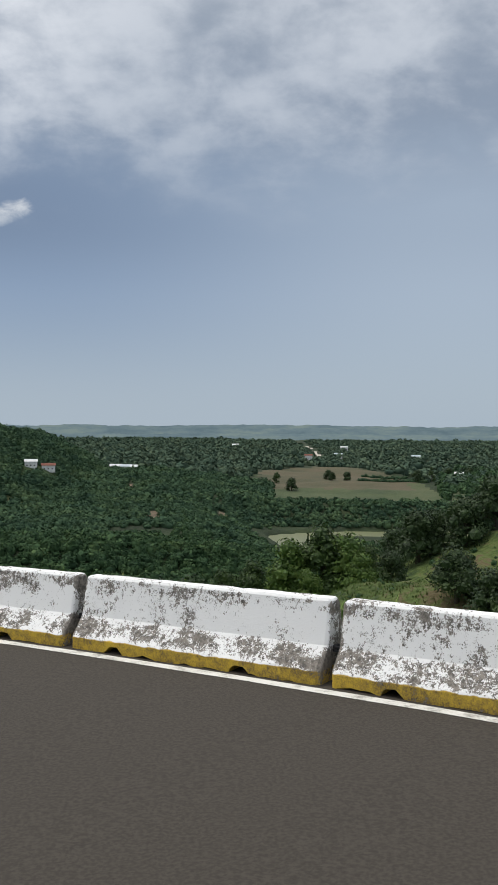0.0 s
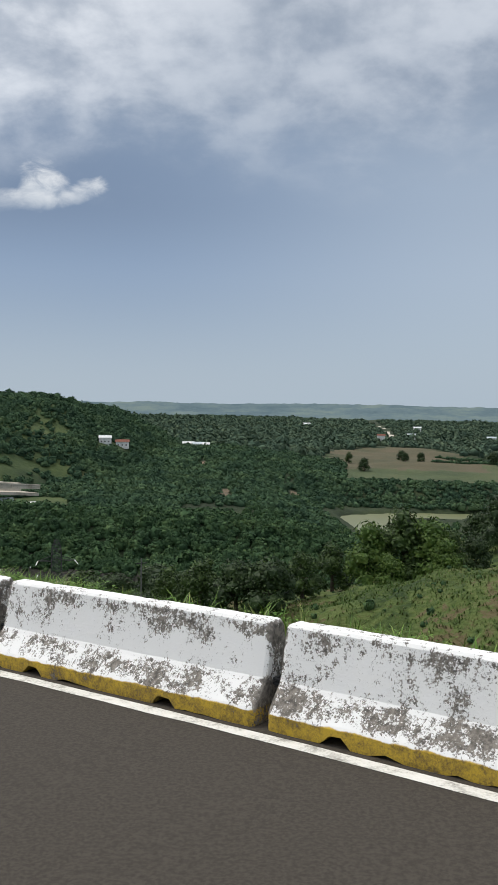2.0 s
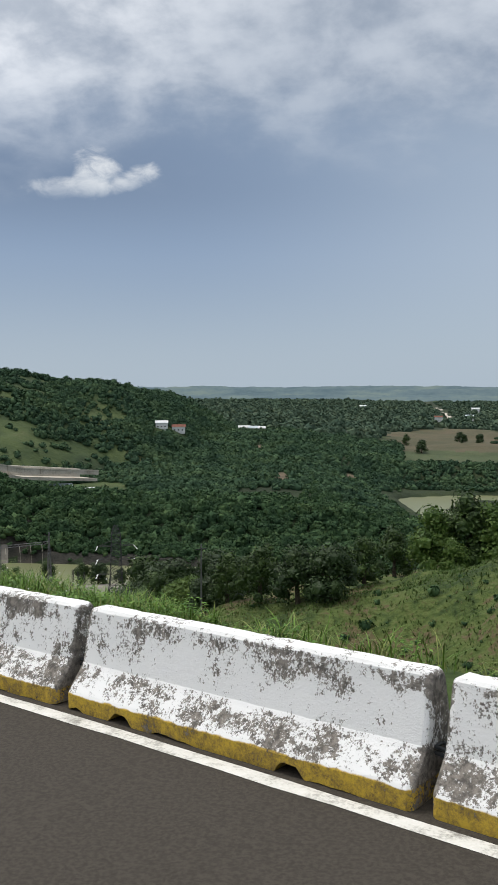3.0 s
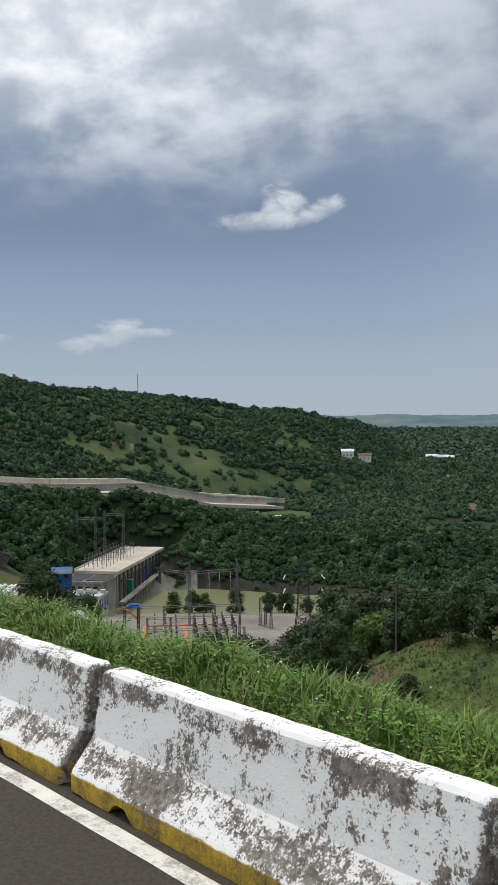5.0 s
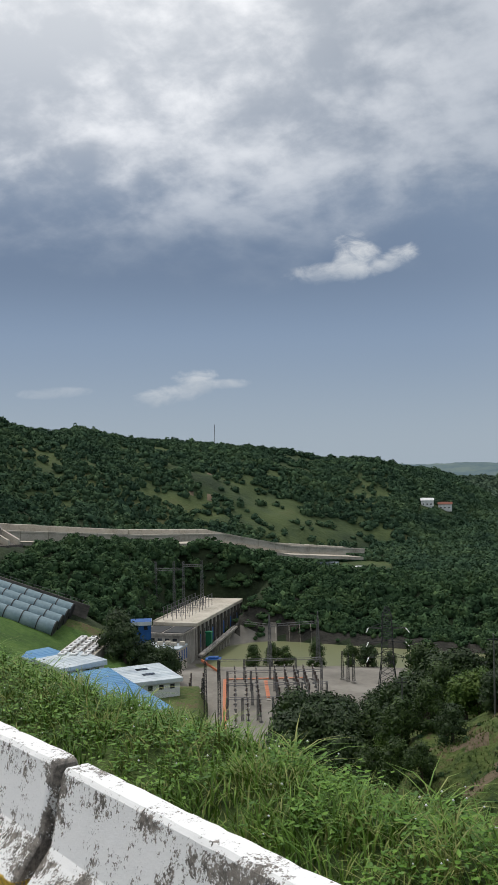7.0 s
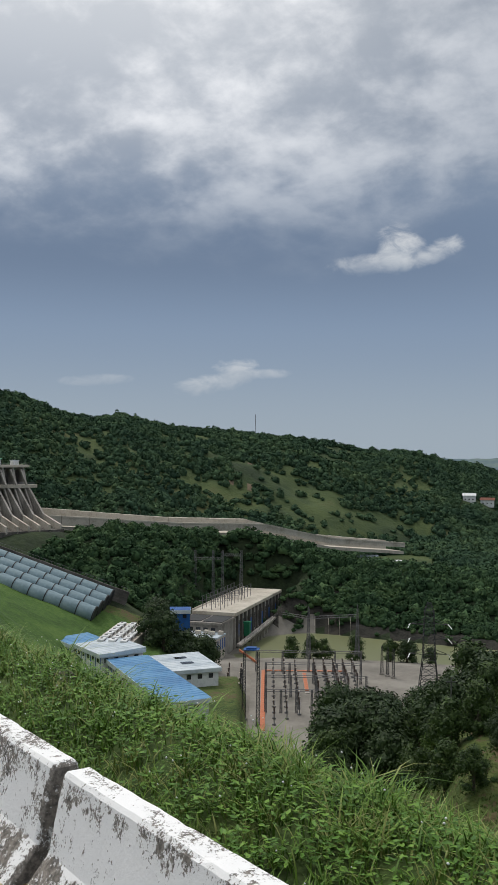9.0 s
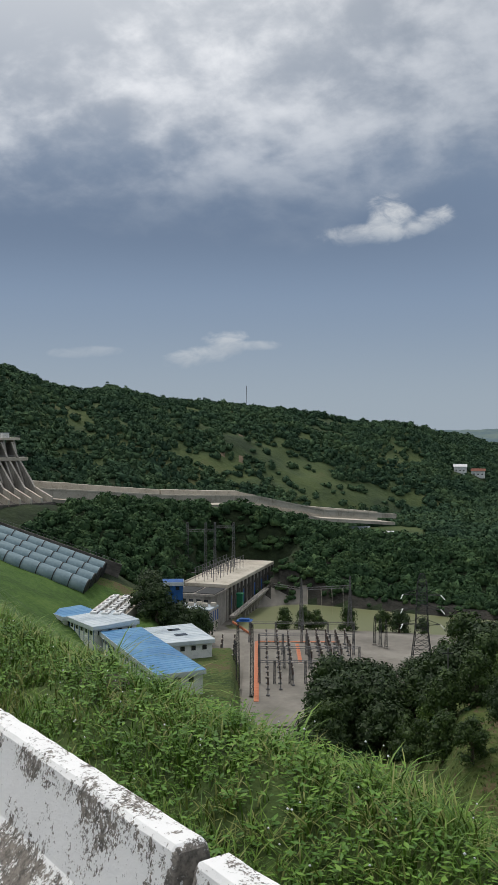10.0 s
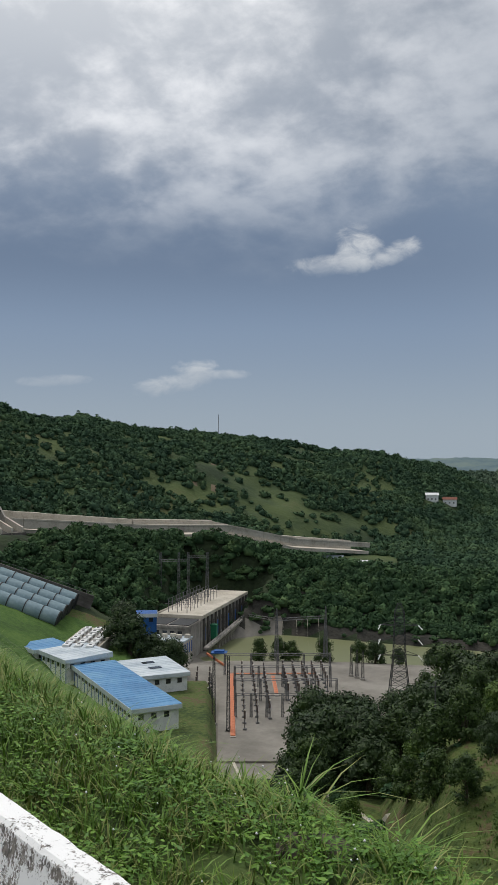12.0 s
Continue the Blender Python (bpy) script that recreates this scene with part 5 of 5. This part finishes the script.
    for v in (5, 9.5, 14, 22, 26, 30, 34, 38):
        (xa, ya), (xb, yb) = yard(3, v), yard(76 if v < 15 else 38, v)
        bar(bm, (xa, ya, z + 6.45), (xb, yb, z + 6.45), 0.07, 4)
    tagged(part("bus_bars", bm, STEEL), "thin grey bus bars over the insulator rows", "bus bar", kind="stuff")
    # tall line masts beside the yard
    for x, y, h in ((-147, 290, 22), (-139, 284, 24), (-156, 306, 12), (-126, 372, 11), (-123, 370, 11), (-120, 368, 11)):
        t = thing("line_mast", "slim dark lattice mast beside the switchyard", "mast", "masts by the switchyard", frame_at(x, y, -86, 10))
        part("mast_body", lattice(h, 1.1, 0.6, 12, 0.07), DARK_STEEL, t)
        part("mast_foot", boxed(-0.9, 0.9, -0.9, 0.9, -1.5, 0.3), CONCRETE, t)


build_switchyard()


# ---- buildings and yards above the switchyard ----
def shed(name, label, corner, deg, lx, ly, h, roof, wall, pitch=1.2, group="", eave=0.8, solar=False, drop=14.0):
    b = thing(name, label, "building", group, frame_at(*corner, deg))
    part("wall", boxed(0, lx, 0, ly, -drop, h), wall, b)
    bm = bmesh.new()
    v = [bm.verts.new(p) for p in ((-eave, -eave, h), (lx + eave, -eave, h), (lx + eave, ly + eave, h + pitch), (-eave, ly + eave, h + pitch))]
    w = [bm.verts.new((p.co.x, p.co.y, p.co.z + 0.5)) for p in v]
    bm.faces.new(v[::-1])
    bm.faces.new(w)
    for i in range(4):
        bm.faces.new((v[i], v[(i + 1) % 4], w[(i + 1) % 4], w[i]))
    part("roof", bm, roof, b)
    bm = bmesh.new()
    for i in range(int(lx // 2.4)):
        x = 1.0 + i * 2.4
        bar(bm, (x, -eave, h + 0.53), (x, ly + eave, h + 0.53 + pitch), 0.05, 3)
    part("roof_seam", bm, roof, b)
    part("fascia", box(boxed(-eave - 0.12, lx + eave + 0.12, -eave - 0.16, -eave - 0.03, h - 0.9, h + 0.62), lx + eave + 0.03, lx + eave + 0.16, -eave, ly + eave, h - 0.6, h + 0.7), PALE_ROOF, b, "pale grey fascia board")
    me = mesh_of(boxed(-0.8, 0.8, -0.06, 0.06, -0.8, 0.8), GLASS_DARK, "window")
    n = int(lx // 4)
    copies("window", me, b, [(2.2 + i * 4.0, -0.04, h - 2.0) for i in range(n)])
    me2 = mesh_of(boxed(-0.06, 0.06, -0.8, 0.8, -0.8, 0.8), GLASS_DARK, "window")
    copies("window", me2, b, [(lx + 0.04, 2.2 + i * 4.0, h - 2.0) for i in range(max(1, int(ly // 4)))])
    pil = mesh_of(boxed(-0.2, 0.2, -0.12, 0.0, -6, h), BLUE_PAINT, "pilaster")
    copies("pilaster", pil, b, [(0.3 + i * 4.0, -0.02, 0) for i in range(n + 1)], "blue painted post")
    if solar:
        me3 = mesh_of(boxed(-1.3, 1.3, -2.2, 2.2, 0, 0.15), GLASS_DARK, "skylight")
        for x in (lx * 0.28, lx * 0.62):
            o = new("skylight", me3)
            o.parent, o.location = b, (x, ly * 0.5, h + 0.55 + pitch * 0.5)
            o.rotation_euler = (math.atan2(pitch, ly + 2 * eave), 0, 0)
    return b


shed("workshop", "long workshop with a flat bright blue sheet roof", (-201, 290, -77.2), -40, 62, 14, 4.6, BLUE_ROOF, WHITE_WALL, 0.3, drop=5)
shed("office_house", "white single-storey house with a pale flat roof", (-192, 305, -78.6), -43, 25, 17, 5.2, PALE_ROOF, WHITE_WALL, 0.3, solar=True, drop=3)
shed("store_house", "white store with pale blue sheet roof", (-221, 298, -75.0), -29, 20.5, 17, 4.4, PALE_ROOF, WHITE_WALL, 0.8, drop=6)
shed("store_house", "low shed with a faded blue sheet roof", (-236, 305, -74.5), -29, 14, 13, 3.6, BLUE_ROOF, WHITE_WALL, 0.6, drop=6)
shed("blue_control_house", "strong blue painted control house by the power house", (-214, 354, -80), 30, 8.5, 8, 14.2, BLUE_PAINT, BLUE_PAINT, 0.2, eave=0.2, drop=6)


def build_white_units():
    """Rows of white transformer housings on a pad by the penstock's foot."""
    pad = thing("unit_pad", "pale concrete pad beside the penstock foot", "pad", at=frame_at(-212, 306, -70.5, 110))
    part("slab", boxed(-3, 42, -9, 7, -8, 0.0), PALE_CONCRETE, pad)
    part("kerb", boxed(-3, 42, -9.3, -9, -8, 0.8), CONCRETE, pad)
    first = thing("white_unit", "white boxed electrical housing on a concrete pad", "housing", "white housings")
    part("housing", boxed(-2.4, 2.4, -1.3, 1.3, 0, 1.7, 0.12), WHITE_WALL, first)
    part("louvre", boxed(-1.9, 1.9, -1.36, -1.3, 0.4, 1.3), STEEL, first, "dark louvre panel")
    part("vent", boxed(-0.5, 0.5, -0.5, 0.5, 1.7, 1.95, 0.05), STEEL, first)
    base = frame_at(-212, 306, -70.5, 110)
    first.matrix_basis = base @ Matrix.Translation((0, -6, 0))
    for i in range(1, 18):
        copy_thing(first, base @ Matrix.Translation(((i % 6) * 6.4 + 0.8 * (i // 6), -6 + (i // 6) * 4.6, 0)))


build_white_units()
tent = thing("canopy_tent", "blue canopy tent on the yard", "tent", at=frame_at(-186, 376, -86.5, 20))
part("canopy", box(boxed(-3.4, 3.4, -2.6, 2.6, 3.4, 3.7), -2.2, 2.2, -1.6, 1.6, 3.7, 4.4), BLUE_PAINT, tent)
copies("pole", mesh_of(bar(bmesh.new(), (0, 0, 0), (0, 0, 3.5), 0.08), STEEL, "pole"), tent, [(sx * 3.0, sy * 2.2, 0) for sx in (-1, 1) for sy in (-1, 1)])
bund = thing("orange_barrier", "orange plastic barrier on the yard", "barrier", at=frame_at(-186.5, 374, -86.3, 134))
copies("segment", mesh_of(boxed(-1.2, 1.2, -0.3, 0.3, 0, 1.0, 0.1), ORANGE_PAINT, "segment"), bund, [(i * 2.5 - 11, 0, 0) for i in range(10)])


# ---- penstock ----
SECTION = 7.4


def build_penstock():
    top, foot = Vector((-350, 327.4, -29)), Vector((-246, 367, -66))
    side = Vector((2.6, -8.0, -1.2))
    d = (foot - top).normalized()
    n = (foot - top).length
    turn = d.to_track_quat("Z", "Y").to_matrix().to_4x4()
    ring = bmesh.new()
    bmesh.ops.create_cone(ring, cap_ends=True, segments=28, radius1=3.78, radius2=3.78, depth=0.45)
    ring = mesh_of(ring, DARK_STEEL, "collar")
    can = bmesh.new()
    bmesh.ops.create_cone(can, cap_ends=False, segments=28, radius1=3.55, radius2=3.5, depth=SECTION)
    can = mesh_of(can, PIPE, "pipe_section")
    can.shade_smooth()
    for i in range(4):
        o = top + side * i
        t = thing("penstock", "large grey-green steel penstock pipe on the hillside", "penstock", "penstock pipes", Matrix.Translation(o) @ turn)
        k = int(n / SECTION)
        copies("pipe_section", can, t, [(0, 0, (j + 0.5) * SECTION) for j in range(k)])
        copies("collar", ring, t, [(0, 0, j * SECTION) for j in range(k + 1)])
    w = thing("penstock_wall", "weathered concrete wall along the upper pipe", "wall", at=Matrix.Translation(top - side * 0.75) @ turn)
    part("wall_slab", boxed(-0.4, 0.4, -5, 2.6, 0, n), DARK_CONCRETE, w)
    bm = bmesh.new()
    a, b = top - side * 0.75 + Vector((0, 0, 2.5)), foot - side * 0.75 + Vector((0, 0, 2.5))
    for i in range(41):
        p = a.lerp(b, i / 40)
        bar(bm, p, p + Vector((0, 0, 1.6)), 0.06, 3)
    bar(bm, a + Vector((0, 0, 1.6)), b + Vector((0, 0, 1.6)), 0.06, 3)
    f = part("penstock_fence", bm, STEEL)
    tagged(f, "thin steel fence along the penstock wall", "fence")


build_penstock()


# ---- dam spillway and its chute ----
def build_dam():
    A, D = Vector((-0.35, -0.94, 0)).normalized(), Vector((0.94, -0.35, 0)).normalized()
    base = Matrix(((A.x, D.x, 0, -347), (A.y, D.y, 0, 417), (0, 0, 1, -1.5), (0, 0, 0, 1)))
    dam = thing("dam_spillway", "weathered grey concrete dam spillway with piers and bridge decks", "dam", at=base)

    def slab(points, x0, x1, mat, name, label=""):
        bm = bmesh.new()
        a = [bm.verts.new((x0, y, z)) for y, z in points]
        b = [bm.verts.new((x1, y, z)) for y, z in points]
        bm.faces.new(a)
        bm.faces.new(b[::-1])
        for i in range(len(points)):
            j = (i + 1) % len(points)
            bm.faces.new((a[i], b[i], b[j], a[j]))
        bmesh.ops.recalc_face_normals(bm, faces=bm.faces)
        return part(name, bm, mat, dam, label)

    for i in range(11):
        x = i * 6.2
        slab([(-6, -40), (-6, -5.5), (1.5, -5.5), (5.0, -15.5), (8.0, -16.5), (24, -30.5), (24, -40)], x - 0.55, x + 0.55, CONCRETE, "pier")
        slab([(1.0, -6.5), (2.4, -6.5), (9.2, -15.0), (7.8, -15.0)], x + 1.4, x + 2.3, CONCRETE, "strut")
        slab([(5.0, -16.2), (6.6, -16.2), (15.0, -28), (13.4, -28)], x + 1.4, x + 2.3, CONCRETE, "strut")
        slab([(24, -30), (24, -34), (40, -38), (40, -34.4)], x - 0.5, x + 0.5, PALE_CONCRETE, "guide_wall")
        if i < 10:
            slab([(-4, -40), (-4, -17), (-1, -17), (6, -31), (10, -40)], x + 0.55, x + 5.65, DARK_CONCRETE, "gate", "dark stained spillway gate")
            slab([(-4, -16), (-4, -7), (-3, -7), (-3, -16)], x + 0.55, x + 5.65, DARK_CONCRETE, "upper_panel")
    part("bridge_deck", boxed(-3, 68, -7, 3.0, -5.6, -4.3, 0.1), PALE_CONCRETE, dam)
    part("lower_deck", boxed(-5, 68, 2.5, 8.0, -16.6, -14.8, 0.1), PALE_CONCRETE, dam)
    bm = bmesh.new()
    for y, z in ((2.9, -4.3), (7.9, -14.8)):
        for h in (0.6, 1.1):
            bar(bm, (-3, y, z + h), (68, y, z + h), 0.07, 3)
        for i in range(27):
            bar(bm, (-3 + i * 2.5, y, z), (-3 + i * 2.5, y, z + 1.1), 0.06, 3)
    part("railing", bm, STEEL, dam)
    part("apron", boxed(-2, 66, 22, 40, -44, -37.0), DARK_CONCRETE, dam)
    hut = thing("gate_house", "small white gate house with a green roof on the dam", "hut", at=base @ Matrix.Translation((16, -2, -4.3)))
    part("wall", boxed(-3.4, 3.4, -2, 2, 0, 3.2), WHITE_WALL, hut)
    bm = bmesh.new()
    bmesh.ops.create_cone(bm, cap_ends=True, segments=4, radius1=5.4, radius2=1.2, depth=1.6, matrix=Matrix.Translation((0, 0, 4.0)) @ Matrix.Rotation(radians(45), 4, "Z"))
    part("roof", bm, GREEN_PAINT, hut, "green hipped roof")
    copies("window", mesh_of(boxed(-0.6, 0.6, -0.05, 0.05, 1.0, 2.4), GLASS_DARK, "window"), hut, [(x, -2.03, 0) for x in (-2.2, 0, 2.2)])
    hut2 = thing("gate_house", "small pale hut on the dam crest", "hut", at=base @ Matrix.Translation((3.5, -2, -4.3)))
    part("wall", boxed(-1.8, 1.8, -1.5, 1.5, 0, 2.4), WHITE_WALL, hut2)
    part("roof", boxed(-2.1, 2.1, -1.8, 1.8, 2.4, 2.7), PALE_ROOF, hut2)


build_dam()


def build_chute():
    ch = thing("spillway_chute", "long pale concrete spillway chute behind the ridge", "spillway chute")
    pts = [Vector(p) for p in CHANNEL]
    segs = []
    for a, b in zip(pts, pts[1:]):
        k = max(1, int((b - a).length / 12))
        segs += [(a.lerp(b, i / k), a.lerp(b, (i + 1) / k)) for i in range(k)]
    for i, (a, b) in enumerate(segs):
        d = Vector((b.x - a.x, b.y - a.y, 0)).normalized()
        nrm = Vector((-d.y, d.x, 0))
        if nrm.x > 0:
            nrm = -nrm
        t = i / len(segs)
        for name, o0, o1, z0, z1, mat in (("wall_panel", 0.0, 1.4, -4.6 + 2.4 * t, 0.0, PALE_CONCRETE), ("coping", -0.25, 1.7, 0.0, 0.9, PALE_CONCRETE), ("chute_floor", 1.4, 20, -7.0, -5.0, PALE_CONCRETE), ("far_wall", 20, 26, -7.0, 3.0 * (1 - t) + 0.6, PALE_CONCRETE)):
            bm = bmesh.new()
            gap = 0.12 if name in ("wall_panel", "coping") else 0.0
            pa, pb = a + d * gap, b - d * gap
            vs = [bm.verts.new(p + nrm * o + Vector((0, 0, z))) for z in (z0, z1) for p, o in ((pa, o0), (pb, o0), (pb, o1), (pa, o1))]
            for f in ((0, 1, 2, 3), (7, 6, 5, 4), (0, 4, 5, 1), (1, 5, 6, 2), (2, 6, 7, 3), (3, 7, 4, 0)):
                bm.faces.new([vs[j] for j in f])
            bmesh.ops.recalc_face_normals(bm, faces=bm.faces)
            part(name, bm, mat, ch)


build_chute()


# ---- houses, masts and poles far and near ----
def far_house(x, y, deg, lx, ly, h, roof, label):
    z = float(height(x, y))
    b = thing("far_house", label, "house", "houses across the valley", frame_at(x, y, z, deg))
    part("wall", boxed(-lx / 2, lx / 2, -ly / 2, ly / 2, -2, h), WHITE_WALL, b)
    bm = bmesh.new()
    v = [bm.verts.new(p) for p in ((-lx / 2 - 0.6, -ly / 2 - 0.6, h), (lx / 2 + 0.6, -ly / 2 - 0.6, h), (lx / 2 + 0.6, ly / 2 + 0.6, h), (-lx / 2 - 0.6, ly / 2 + 0.6, h), (-lx / 2 - 0.6, 0, h + 2.2), (lx / 2 + 0.6, 0, h + 2.2))]
    for f in ((0, 1, 5, 4), (2, 3, 4, 5), (0, 4, 3), (1, 2, 5), (0, 3, 2, 1)):
        bm.faces.new([v[i] for i in f])
    part("roof", bm, roof, b)
    copies("window", mesh_of(boxed(-0.6, 0.6, -0.06, 0.06, 1.0, 2.2), GLASS_DARK, "window"), b, [(lx * q, -ly / 2 - 0.04, 0) for q in (-0.3, 0, 0.3)])


RUST = material("rusty_red_roof", [(0.14, 0.05, 0.03), (0.22, 0.08, 0.05)], 0.3, 0.7)
for x, y, deg, lx, ly, h, roof, lab in ((-200, 852, 10, 11, 6, 5.0, WHITE_WALL, "white house with a pale roof among trees"), (-186, 862, 10, 12, 6, 4.5, RUST, "house with a rusty red roof among trees"),
                                        (-142, 992, 5, 12, 5, 5.0, WHITE_WALL, "long white roofed house at the wood edge"), (-131, 990, 5, 11, 5, 4.6, PALE_ROOF, "long pale roofed shed at the wood edge"), (-122, 984, 5, 7, 5, 4.5, WHITE_WALL, "small white house at the wood edge"),
                                        (250, 1105, -10, 10, 7, 5.0, WHITE_WALL, "small white house below the brown field"), (-189, 596, 25, 9, 5, 5.5, WHITE_WALL, "white hut at the chute's end"), (-213, 608, 25, 14, 5, 4.5, PALE_ROOF, "low pale shed at the chute's end"),
                                        (95, 1480, 0, 12, 6, 7, RUST, "house with a rusty roof on the plain"), (-30, 2050, 0, 14, 7, 8, WHITE_WALL, "pale house far across the plain"), (205, 2000, 0, 16, 7, 8, WHITE_WALL, "pale roofed house far across the plain"), (150, 1560, 0, 13, 6, 7, PALE_ROOF, "pale shed far across the plain"), (270, 1500, 0, 14, 6, 7, PALE_ROOF, "pale shed among plain trees")):
    far_house(x, y, deg, lx, ly, h, roof, lab)

mast = thing("radio_mast", "thin steel radio mast on the hill crest", "mast", at=frame_at(-404, 831, float(height(-404, 831)), 0))
part("mast_body", lattice(22, 0.7, 0.4, 14, 0.05), STEEL, mast)
part("mast_foot", boxed(-1, 1, -1, 1, -1.5, 0.4), CONCRETE, mast)
for x, y in ((-46.9, 162.8), (-29.5, 148.0)):
    pz = float(height(x, y))
    pole = thing("utility_pole", "grey wooden utility pole in the scrub", "pole", at=frame_at(x, y, pz, 30))
    part("pole_shaft", bar(bmesh.new(), (0, 0, -0.8), (0, 0, 11.5), 0.16, 8, 0.11), STEEL, pole)
    part("crossarm", box(boxed(-0.9, 0.9, -0.06, 0.06, 10.6, 10.75), -0.08, 0.08, -0.1, 0.1, 10.4, 10.9), DARK_STEEL, pole)


def build_lower_road():
    """The concrete-edged service road on the slope below."""
    pts = [Vector((-128, 262, 0)), Vector((-108, 232, 0)), Vector((-86, 196, 0)), Vector((-68, 172, 0)), Vector((-52, 157, 0))]
    t = thing("service_road_kerb", "pale concrete kerb of the service road below", "kerb")
    for a, b in zip(pts, pts[1:]):
        k = max(1, int((b - a).length / 4))
        for i in range(k):
            p, q = a.lerp(b, i / k), a.lerp(b, (i + 1) / k)
            z0, z1 = float(height(p.x, p.y)), float(height(q.x, q.y))
            ang = math.atan2(q.y - p.y, q.x - p.x)
            n = (q - p).length
            o = part("kerb_block", boxed(0.04, n - 0.04, -0.45, 0.45, -0.8, 0.35, 0.04), PALE_CONCRETE, t)
            o.matrix_basis = Matrix.Translation((p.x, p.y, z0)) @ Matrix.Rotation(ang, 4, "Z") @ Matrix.Rotation(-math.atan2(z1 - z0, n), 4, "Y")


build_lower_road()


# a half-buried boulder on the bank
def boulder(s, n, size):
    p, _ = along(s, n)
    V, F = blob(int(s * 10), 3, 0.3, 0.55, 1.4)
    ob = raw("boulder", [(v[0] * size, v[1] * size * 0.6, v[2] * size * 0.75) for v in V], F.tolist(), ROCK)
    ob.matrix_basis = Matrix.Translation((p.x, p.y, float(height(p.x, p.y)))) @ Matrix.Rotation(0.5, 4, "Z")
    tagged(ob, "half-buried brown boulder in the grass", "boulder")


boulder(18.6, 1.9, 0.26)
boulder(19.2, 1.9, 0.17)
